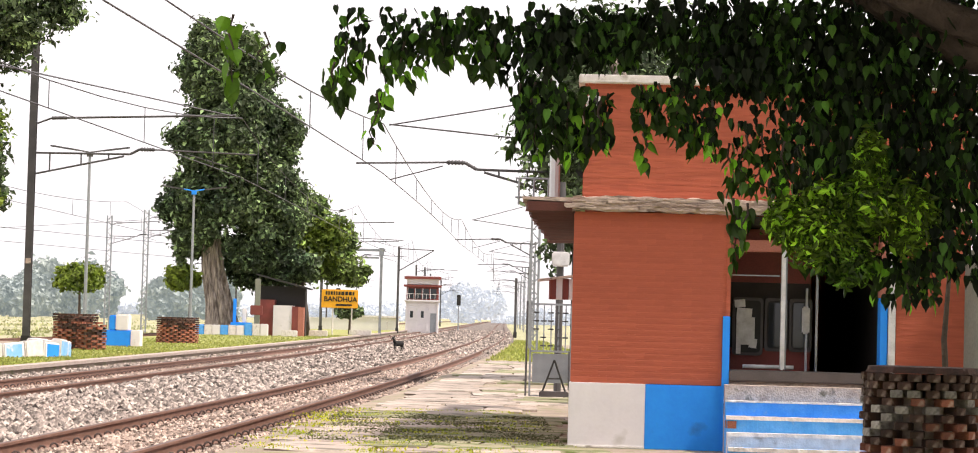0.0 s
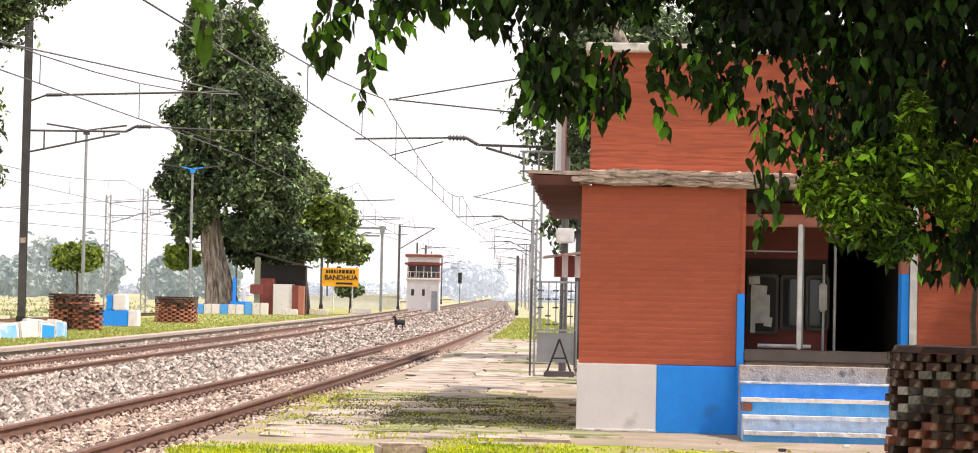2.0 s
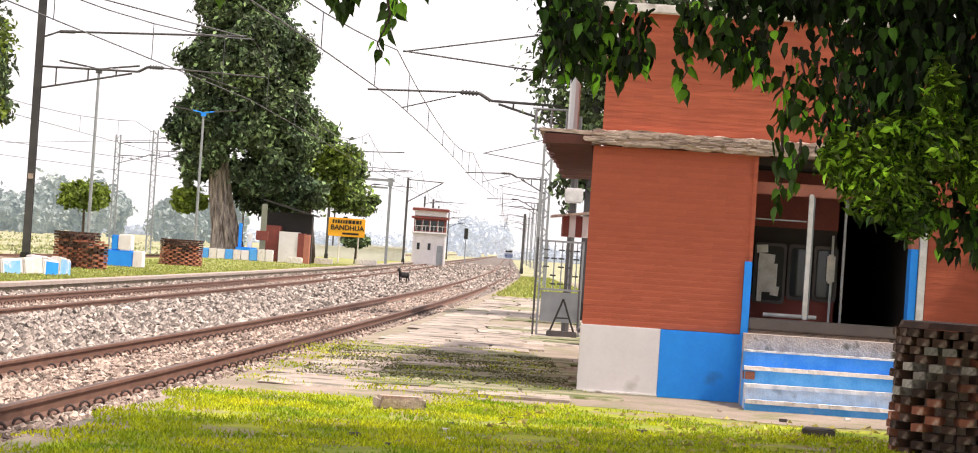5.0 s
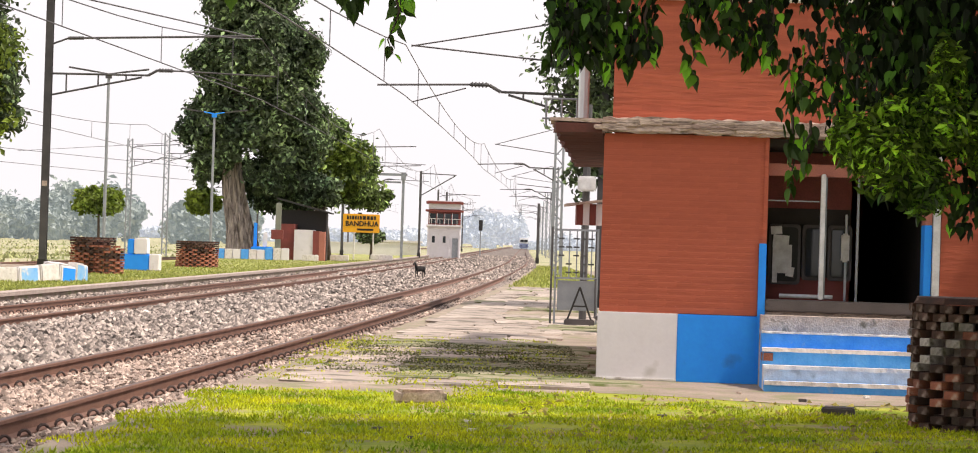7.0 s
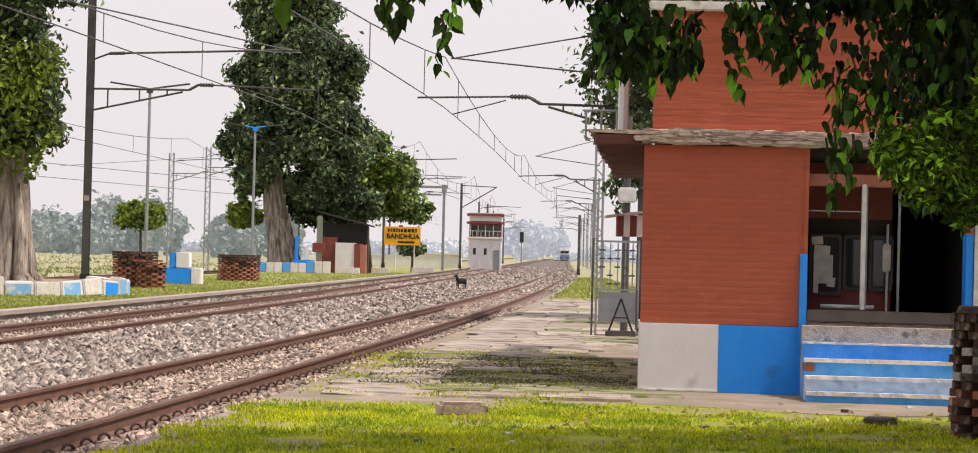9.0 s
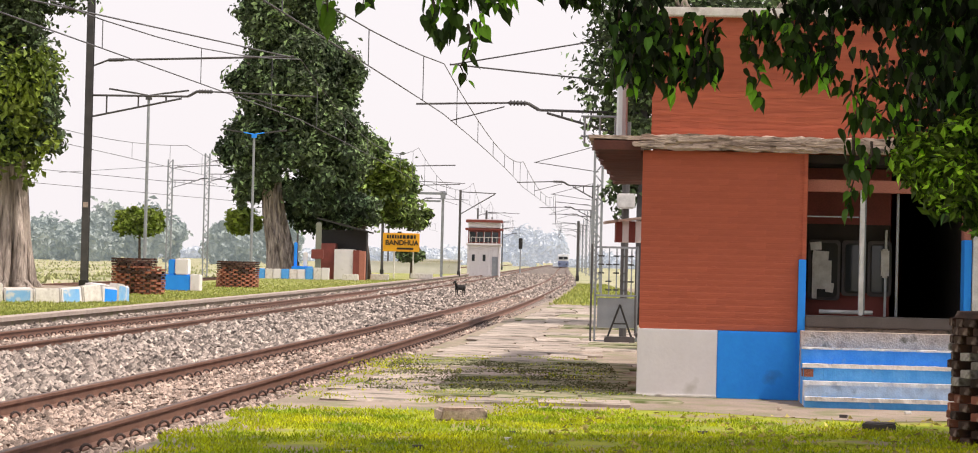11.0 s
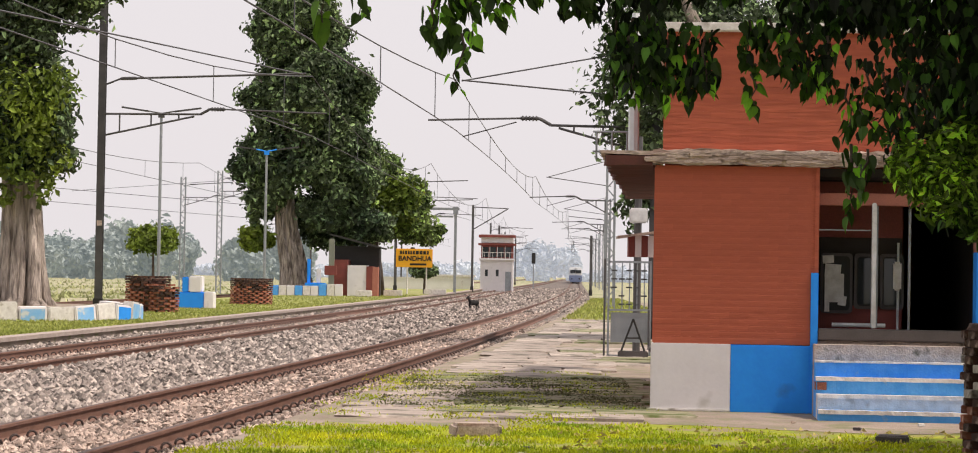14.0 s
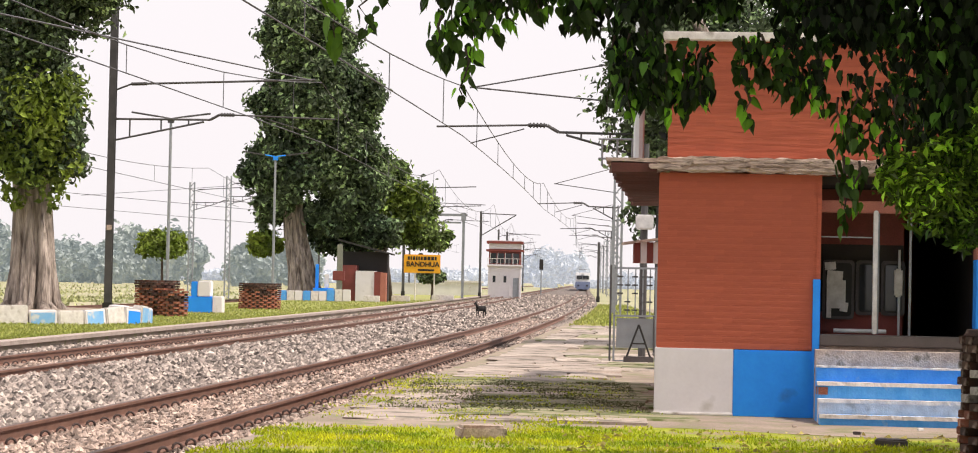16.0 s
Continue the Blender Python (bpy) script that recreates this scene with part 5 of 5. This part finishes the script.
# great fig on the island platform
big_tree(-16.1, 150, 0.14, [(0.2, 0, -0.1), (0.15, 0, 0.6), (-0.05, 0, 2.0), (-0.5, 0, 4.2), (-0.75, 0, 6.8), (0.0, 0, 10)], [1.15, 0.92, 0.72, 0.62, 0.52, 0.4],
         [(lumps(0.8, 0, 12.0, 3.7, 3.6, 6.4, 60, 1, 0.3) + lumps(0.0, 0, 17.3, 3.2, 2.8, 3.3, 40, 2, 0.34) + lumps(3.6, 0.2, 13.2, 1.7, 1.5, 2.6, 14, 35, 0.4) + lumps(3.5, -0.3, 8.0, 2.5, 2.3, 3.4, 26, 3, 0.36)
           + lumps(-2.6, 0.5, 8.8, 1.8, 1.4, 2.8, 18, 4, 0.4) + lumps(-2.2, 0.3, 13.0, 1.7, 1.4, 2.4, 12, 31, 0.4) + lumps(2.4, 1.0, 5.8, 2.9, 2.0, 1.9, 20, 21, 0.36) + lumps(4.6, 1.5, 4.6, 2.0, 1.6, 1.3, 12, 25, 0.4)
           + lumps(-2.3, 0, 5.9, 1.3, 1.1, 1.7, 10, 32, 0.4) + lumps(-1.3, -1.1, 6.2, 1.0, 0.5, 1.3, 10, 37, 0.4) + lumps(0.7, -1.7, 7.9, 1.7, 0.6, 1.2, 10, 33, 0.4) + lumps(1.9, -1.6, 4.9, 0.9, 0.5, 1.2, 8, 36, 0.45) + lumps(-0.6, -1.5, 7.2, 1.2, 0.5, 1.3, 8, 45, 0.45) + lumps(0.6, -1.4, 5.6, 0.5, 0.4, 0.9, 6, 46, 0.45) + lumps(2.8, 2.4, 4.0, 2.4, 1.0, 1.6, 12, 34, 0.4), 80000, 0.2, "leaf_far"),
          (lumps(-2.5, 0, 3.6, 1.15, 1.0, 0.9, 10, 5), 1500, 0.21, "leaf_light")],
         "tall dense dark green fig tree with a fluted grey trunk", 11, 11)
# lower tree behind the shrine
big_tree(-11.8, 158, 0.14, [(0, 0, -0.1), (0, 0, 1), (0.2, 0, 2.5), (0.2, 0, 4)], [0.5, 0.4, 0.33, 0.25],
         [(lumps(1.2, 0, 6.3, 3.0, 2.8, 2.8, 34, 7, 0.33) + lumps(0.1, 0, 8.5, 2.0, 2.0, 2.0, 16, 8, 0.4) + lumps(3.5, 0, 4.6, 1.7, 1.5, 1.2, 14, 9, 0.4) + lumps(-0.8, 0, 4.6, 1.8, 1.5, 1.4, 12, 23, 0.4), 26000, 0.2, "leaf_mid"),
          (lumps(-0.2, -2.4, 5.6, 1.7, 0.6, 1.3, 18, 24, 0.6), 1500, 0.22, "leaf_light"), (lumps(2.2, -2.0, 6.4, 1.6, 0.7, 1.8, 14, 44, 0.6), 900, 0.22, "leaf_light")],
         "spreading green tree beside the shrine", 5)
grove = thing("tree", -13.0, 152, 0.14, "cluster of slim dark stems under the fig crown", "tree")
for i, (dx, lean) in enumerate(((-0.9, 0.3), (-0.4, -0.2), (0.1, 0.5), (1.4, 0.3), (2.6, -0.6))):
    part("stem", sweep([(dx, 0, -0.1), (dx + lean * 0.3, 0.1, 1.8), (dx + lean, 0, 4.2)], [0.17, 0.13, 0.09], 9), "dark_bark", grove, smooth=True)
raw("crown", *leaf_cloud(lumps(0.6, 0.3, 4.4, 2.6, 1.2, 1.0, 14, 41, 0.4), 3200, 0.24, 42), "leaf_far", grove)
# tree with the bed wall, its crown hanging low
big_tree(-15.1, 67, 0.3, [(0, 0, -0.1), (0, 0, 0.4), (0, 0, 1.4), (-0.05, 0, 3), (-0.2, 0, 6), (-0.2, 0, 9)], [0.82, 0.66, 0.52, 0.46, 0.42, 0.3],
         [(lumps(-1.2, 0, 10.2, 3.4, 3.2, 3.4, 40, 11, 0.34) + lumps(2.0, 0, 10.4, 1.8, 1.6, 1.7, 14, 12, 0.4) + lumps(-0.3, 0, 6.8, 1.9, 1.8, 2.2, 24, 15, 0.4) + lumps(-1.7, 0.2, 5.2, 1.9, 1.6, 1.6, 16, 18, 0.4)
           + lumps(0.5, -0.4, 4.9, 1.1, 1.0, 1.4, 16, 20, 0.5), 52000, 0.115, "leaf_far"),
          (lumps(0.25, -1.0, 4.7, 1.15, 0.7, 1.25, 10, 13, 0.6) + lumps(-1.2, -1.3, 4.6, 1.2, 0.6, 1.2, 10, 14, 0.6) + lumps(0.3, -1.5, 6.4, 1.2, 0.5, 1.1, 8, 26, 0.6) + lumps(0.7, -0.9, 3.5, 0.45, 0.4, 0.6, 5, 27, 0.6) + lumps(-0.5, -1.0, 3.4, 0.4, 0.4, 0.5, 5, 28, 0.6), 2500, 0.12, "leaf_light")],
         "broad fig tree with pale fluted trunk inside the painted wall", 9, 8)
big_tree(4.9, 60, 0.0, [(0, 0, -0.1), (0, 0, 1.5), (0.1, 0, 3.5), (0, 0, 5)], [0.4, 0.32, 0.28, 0.2],
         [(lumps(-0.3, 0, 7.4, 3.1, 2.8, 3.4, 22, 14) + lumps(-1.9, 0, 5.4, 1.2, 1.2, 2.0, 8, 16) + lumps(-2.5, 0, 3.4, 0.5, 0.6, 0.9, 6, 43), 26000, 0.1, "leaf_far")],
         "dark green tree standing behind the station building")
small = thing("tree", -19.4, 115, 0.14, "small round-topped young tree on the island platform", "tree")
part("trunk", sweep([(0, 0, -0.05), (0.03, 0, 1.2), (0, 0, 2.4)], [0.09, 0.07, 0.05], 8), "dark_bark", small)
raw("crown", *leaf_cloud(lumps(0, 0, 2.95, 1.15, 1.1, 0.8, 12, 17), 2600, 0.15, 18), "leaf_light", small)
small2 = thing("tree", -8.7, 172, 0.14, "small dark tree under the name board", "tree")
part("trunk", sweep([(0, 0, -0.05), (0.03, 0, 1.0), (0, 0, 1.6)], [0.1, 0.08, 0.05], 8), "dark_bark", small2)
raw("crown", *leaf_cloud(lumps(0, 0, 1.7, 1.2, 1.0, 0.6, 8, 19), 1200, 0.2, 20), "leaf_far", small2)



def scrub(rng, n):
    y = 1 / (1 / 95 + rng.random(n) * (1 / 420 - 1 / 95))
    x = -26 - rng.random(n) * y * 0.35 + y * 0.03
    bunch = np.sin(x * 0.5) + np.sin(y * 0.31 + x * 0.13) + rng.normal(0, 0.5, n)
    return np.stack([x, y, np.full(n, -0.42)], 1)[bunch > 0.3]


blades("grass", 26000, scrub, 0.26, 0.14, 27, "straw and green scrub in the fields beyond the siding", "tuft")
# woods on the horizon, their haze painted in and glowing
rng = random.Random(50)
lob = []
for k in range(24):
    x = rng.uniform(-150, -55)
    h = rng.uniform(3.5, 7.5)
    lob += lumps(x, rng.uniform(420, 560), h * 0.7, rng.uniform(2.2, 5.5), 4, h, 7, k, 0.5)
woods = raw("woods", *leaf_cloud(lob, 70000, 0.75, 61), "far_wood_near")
tagged(woods, "grey green woods with painted haze beyond the fields", "woods", kind="stuff")
lob = []
for k in range(70):
    x = rng.uniform(-420, 260)
    h = rng.uniform(3, 6)
    if -12 < x < 9:
        h = rng.uniform(9, 14)
    elif 9 <= x < 26:
        h = rng.uniform(2, 4)
    lob += lumps(x, 930, h * 0.5, rng.uniform(5, 11) if abs(x) > 15 else rng.uniform(3, 6), 5, h * 0.72, 5, 200 + k)
for k in range(9):
    lob += lumps(-13 + k * 3.0, 860, rng.uniform(5, 8), 4, 4, rng.uniform(5, 7.5), 6, 400 + k)
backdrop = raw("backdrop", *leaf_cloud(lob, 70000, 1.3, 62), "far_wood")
tagged(backdrop, "line of distant trees with pale blue haze in its colour", "distant trees", kind="structure")


# ---- the fig whose branches hang before the eye ----
def fig_leaf_mesh(length, mat):
    """A heart-shaped leaf with a drip tip, folded at the midrib, hanging down from its stalk."""
    half = [(0.0, 0.0), (0.2, -0.04), (0.33, 0.12), (0.34, 0.3), (0.24, 0.55), (0.08, 0.78), (0.0, 1.0)]
    bm = bmesh.new()
    mid = [bm.verts.new((0, 0.0, -y * length)) for y in (0.0, 0.12, 0.3, 0.55, 0.76, 1.0)]
    for s in (-1, 1):
        ring = [bm.verts.new((s * w * length * 0.95, w * length * 0.35, -y * length)) for w, y in half[1:6]]
        seq = [mid[0], *ring, mid[5]]
        bm.faces.new([seq[0], seq[1], seq[2], mid[1]] if s > 0 else [mid[1], seq[2], seq[1], seq[0]])
        for k in range(1, 4):
            q = [mid[k], ring[k], ring[k + 1], mid[k + 1]]
            bm.faces.new(q if s > 0 else q[::-1])
        q = [mid[4], ring[4], mid[5]]
        bm.faces.new(q if s > 0 else q[::-1])
    me = bpy.data.meshes.new("leaf")
    bm.to_mesh(me)
    bm.free()
    me.materials.append(M[mat])
    return me


LEAF = [fig_leaf_mesh(s, "leaf_one") for s in (0.062, 0.075, 0.09)] + [fig_leaf_mesh(0.13, "leaf_bright")]


def leaf_mass(boxes, count, seed, size=0.12):
    """Hanging leaves, too many to count, in one mesh."""
    rng = np.random.default_rng(seed)
    me = fig_leaf_mesh(size, "leaf_near")
    lv = np.array([v.co[:] for v in me.vertices])
    lf = [tuple(p.vertices) for p in me.polygons]
    b = np.array(boxes, float)
    vol = np.prod(b[:, 3:], 1)
    which = rng.choice(len(b), count, p=vol / vol.sum())
    d = rng.uniform(-1, 1, (count, 3))
    p = b[which, :3] + d * b[which, 3:]
    yaw, tilt, s = rng.uniform(0, 6.28, count), rng.normal(0, 0.5, count), rng.uniform(0.6, 1.25, count)
    cy, sy, ct, st = np.cos(yaw), np.sin(yaw), np.cos(tilt), np.sin(tilt)
    x, y, z = lv[:, 0][None] * s[:, None], lv[:, 1][None] * s[:, None], lv[:, 2][None] * s[:, None]
    y, z = y * ct[:, None] - z * st[:, None], y * st[:, None] + z * ct[:, None]
    x, y = x * cy[:, None] - y * sy[:, None], x * sy[:, None] + y * cy[:, None]
    v = np.stack([x, y, z], 2) + p[:, None]
    n = len(lv)
    f = [tuple(i + n * k for i in face) for k in range(count) for face in lf]
    return v.reshape(-1, 3).tolist(), f


FIG = (3.6, 11.0, 0.0)
fig = thing("fig_tree", *FIG, "old fig tree with drooping heart-shaped leaves and gnarled limbs", "tree")
part("trunk", sweep([(0.35, 0.9, -0.1), (0.3, 0.8, 0.6), (0.1, 0.5, 1.5), (-0.25, 0.1, 2.4), (-0.4, 0, 3.2), (-0.2, 0, 4.4)], [0.55, 0.42, 0.36, 0.3, 0.3, 0.22], 20, 7, 0.1, 3), "dark_bark", fig, smooth=True)
part("limb", sweep([(-0.35, 0, 3.15), (-0.9, 0.1, 3.1), (-1.5, 0.1, 3.4), (-2.4, 0, 3.6), (-3.6, -0.1, 3.65), (-4.6, -0.2, 3.5)], [0.2, 0.15, 0.11, 0.08, 0.05, 0.02], 12, 3, 0.08, 4), "dark_bark", fig, smooth=True)
part("limb", sweep([(-0.45, 0, 3.02), (-0.8, -0.1, 3.14), (-1.15, -0.12, 3.25), (-1.5, -0.15, 3.4), (-2.2, -0.2, 3.7)], [0.13, 0.1, 0.085, 0.07, 0.03], 14, 4, 0.12), "dark_bark", fig, smooth=True)
# Unseen crown overhead and behind the eye, added to shade leaves and lawn.
crown_v, crown_f = leaf_cloud([(-1.5, 0.2, 4.9, 3.2, 3.2, 1.2), (1.4, 0.8, 5.2, 3.6, 4.0, 1.6), (1.2, -2.5, 4.8, 3.6, 3.0, 1.5), (-3.4, 0, 4.7, 1.6, 1.8, 0.6),
                                     (1.0, 4.0, 5.6, 4.6, 2.4, 1.1), (0.4, 6.8, 6.2, 4.8, 1.7, 0.9), (2.6, 8.4, 6.4, 2.6, 1.1, 0.8),
                               (2.5, -6.0, 5.5, 4.2, 3.5, 1.1), (3.0, -10.5, 5.7, 4.5, 3.2, 1.1), (4.8, -2.5, 5.2, 3.2, 3.4, 1.3), (4.6, 9.4, 6.6, 2.4, 2.0, 0.8)], 84000, 0.19, 71)
crown_f = [f for f in crown_f if crown_v[f[0]][2] > 3.75 + max(0.0, crown_v[f[0]][1]) * 0.1]
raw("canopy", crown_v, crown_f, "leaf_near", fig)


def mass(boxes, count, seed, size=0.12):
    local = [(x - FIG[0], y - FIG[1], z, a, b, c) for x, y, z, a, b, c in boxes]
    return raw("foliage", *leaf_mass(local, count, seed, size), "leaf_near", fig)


SWAYING = [
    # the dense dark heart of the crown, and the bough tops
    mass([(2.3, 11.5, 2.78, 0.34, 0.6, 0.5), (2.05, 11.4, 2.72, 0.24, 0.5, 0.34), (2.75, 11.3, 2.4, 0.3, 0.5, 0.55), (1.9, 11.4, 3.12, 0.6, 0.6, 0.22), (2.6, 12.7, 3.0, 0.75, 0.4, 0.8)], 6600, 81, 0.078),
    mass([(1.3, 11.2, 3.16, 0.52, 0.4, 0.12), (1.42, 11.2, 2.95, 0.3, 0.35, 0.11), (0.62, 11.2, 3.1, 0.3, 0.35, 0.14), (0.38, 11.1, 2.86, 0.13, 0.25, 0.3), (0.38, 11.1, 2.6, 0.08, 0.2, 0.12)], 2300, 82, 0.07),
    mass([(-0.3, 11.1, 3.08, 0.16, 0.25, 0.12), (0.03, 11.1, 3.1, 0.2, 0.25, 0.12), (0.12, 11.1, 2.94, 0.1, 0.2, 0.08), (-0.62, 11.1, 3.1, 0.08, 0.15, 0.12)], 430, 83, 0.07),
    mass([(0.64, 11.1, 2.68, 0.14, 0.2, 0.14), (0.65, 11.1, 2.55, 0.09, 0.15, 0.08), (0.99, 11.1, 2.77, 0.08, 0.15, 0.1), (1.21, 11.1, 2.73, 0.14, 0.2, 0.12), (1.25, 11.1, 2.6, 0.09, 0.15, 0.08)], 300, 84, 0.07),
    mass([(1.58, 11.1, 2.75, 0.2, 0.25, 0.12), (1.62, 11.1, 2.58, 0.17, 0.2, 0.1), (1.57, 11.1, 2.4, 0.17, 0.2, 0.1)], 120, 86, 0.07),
]


def spray(x, y, top, bottom, leaves, spread, seed, large=False):
    """A hanging twig with its leaves, each leaf a piece of its own."""
    rng = random.Random(seed)
    ox, oy = x - FIG[0], y - FIG[1]
    pts = [Vector((0, 0, 0))]
    for i in range(1, 5):
        pts.append(Vector((rng.uniform(-0.03, 0.03), rng.uniform(-0.03, 0.03), -(top - bottom - 0.03) * i / 4)))
    twig = part("twig", sweep(pts, [0.008, 0.007, 0.005, 0.004, 0.003], 5), "dark_bark", fig)
    twig.location = (ox, oy, top)
    for i in range(leaves):
        f = (i + rng.uniform(0, 0.8)) / leaves
        k = min(int(f * 4), 3)
        p = pts[k].lerp(pts[k + 1], f * 4 - k)
        s = spread * (0.35 + 0.9 * math.sin(math.pi * min(f + 0.2, 1)))
        q = mesh_object("leaf", LEAF[3] if large else rng.choice(LEAF[:3]), "leaf_one", twig)
        q.matrix_basis = pose(p.x + rng.uniform(-s, s), p.y + rng.uniform(-s, s), p.z - 0.005, rng.gauss(0, 22), rng.gauss(0, 22), rng.uniform(0, 360))
    return twig


# outer twigs: place, top, bottom, leaves, spread
LEFT_TWIGS = [(-1.08, 3.05, 2.79, 10, 0.07), (-0.64, 3.07, 2.68, 44, 0.06), (-0.7, 2.9, 2.65, 28, 0.045), (-0.57, 3.04, 2.82, 20, 0.05), (-0.47, 2.74, 2.44, 11, 0.03),
              (-0.43, 2.95, 2.6, 14, 0.05), (-0.33, 3.05, 2.78, 22, 0.07), (-0.25, 3.05, 2.84, 16, 0.07), (-0.14, 3.05, 2.88, 14, 0.07), (0.06, 3.03, 2.83, 16, 0.07), (0.15, 3.03, 2.81, 18, 0.06)]
RIGHT_TWIGS = [(0.29, 2.83, 2.42, 26, 0.06), (0.36, 2.83, 2.4, 28, 0.07), (0.44, 2.86, 2.45, 24, 0.06), (0.54, 2.75, 2.4, 24, 0.06), (0.63, 2.75, 2.4, 26, 0.06), (0.72, 2.75, 2.46, 20, 0.06),
               (0.93, 2.84, 2.6, 20, 0.06), (1.01, 2.84, 2.58, 18, 0.05), (0.96, 2.63, 2.38, 14, 0.04), (1.11, 2.78, 2.5, 20, 0.06), (1.2, 2.76, 2.46, 22, 0.06), (1.3, 2.76, 2.45, 20, 0.06)]
DOOR_TWIGS = [(1.41, 2.54, 2.25, 18, 0.05), (1.48, 2.58, 2.32, 14, 0.05), (1.57, 2.6, 2.24, 20, 0.06), (1.68, 2.55, 2.2, 20, 0.07), (1.43, 2.25, 1.87, 20, 0.05), (1.5, 2.22, 1.95, 14, 0.05),
              (2.24, 1.94, 1.71, 12, 0.06), (2.37, 1.9, 1.67, 14, 0.07), (2.48, 1.95, 1.7, 14, 0.07)]
SPRAYS = [spray(-1.21, 10.7, 3.1, 2.67, 9, 0.05, 1, True)]
for k, (x, top, bottom, count, spread) in enumerate(LEFT_TWIGS + RIGHT_TWIGS + DOOR_TWIGS):
    SPRAYS.append(spray(x, 11.0 + 0.1 * (k % 2), top, bottom, count, spread, 2 + k))

# a bright bush of narrow leaves under the limb
bush = raw("bright_foliage", *leaf_cloud([(-1.75, -0.2, 2.03, 0.2, 0.2, 0.15), (-1.91, -0.2, 2.12, 0.11, 0.12, 0.12), (-1.58, -0.15, 1.91, 0.13, 0.15, 0.13), (-1.5, -0.1, 2.2, 0.2, 0.2, 0.14),
                                          (-1.48, -0.15, 2.42, 0.09, 0.1, 0.17), (-1.28, -0.1, 2.17, 0.17, 0.15, 0.18), (-1.68, -0.1, 2.24, 0.15, 0.15, 0.08)], 6500, 0.031, 91, flat=0.6, wide=0.42), "shoot", fig, "bright narrow-leaved shoots")
SWAYING.append(bush)
SWAYING.append(mass([(2.0, 11.2, 2.25, 0.25, 0.2, 0.15), (2.42, 11.2, 2.1, 0.16, 0.3, 0.25), (2.4, 11.2, 1.84, 0.14, 0.2, 0.12), (2.05, 11.2, 1.98, 0.22, 0.2, 0.1)], 620, 85, 0.07))


# ---- what moves ----
GUSTS = [(0.0, 0.0, 0.02), (0.5, 0.008, -0.007), (1.0, 0.0, -0.006), (1.5, -0.019, 0.007), (2.0, -0.04, 0.015), (2.5, -0.014, 0.0), (3.0, -0.027, 0.01), (3.5, -0.017, 0.012), (4.0, -0.022, 0.0),
         (6.5, -0.011, 0.006), (7.5, -0.002, 0.0), (8.0, 0.013, -0.008), (9.0, 0.022, -0.008), (11.5, 0.17, -0.025), (12.0, 0.08, -0.012), (12.5, 0.125, -0.018), (13.0, 0.19, 0.0), (13.5, 0.085, 0.04),
         (14.0, 0.075, 0.023), (14.5, 0.084, 0.042), (15.0, 0.092, 0.04), (15.5, 0.115, 0.036), (16.0, 0.065, 0.005)]


def motions():
    """The train runs towards the eye; the hanging boughs sway in the wind."""
    stops = []
    for t in range(0, 17, 2):
        y = 523 + (15.5 - t) * 36.5
        stops.append((t, pose(near_x(y), y, RAIL_Z, 0, 0, -math.degrees(math.atan(near_x(y + 5) - near_x(y - 5)) / 1.0 / 10 * 1.0))))
    walk(train, stops)
    for i, ob in enumerate(SPRAYS + SWAYING):
        home = ob.location.copy()
        big = 1.0 if i <= len(LEFT_TWIGS) else 0.75
        drift = 0.1 if i < 5 else 0.0
        gusty = []
        for k, (t, dx, dz) in enumerate(GUSTS):
            a = 2.2 * math.sin(t * 1.9 + i * 1.3) if i < len(SPRAYS) else 0.0
            gusty.append((t, pose(home.x + dx * big + (drift if t > 10 else 0.0) + (0.006 * math.sin(t * 2.3 + i) if i < len(SPRAYS) else 0), home.y, home.z + dz * big, 0, a, 0)))
        walk(ob, gusty)


motions()
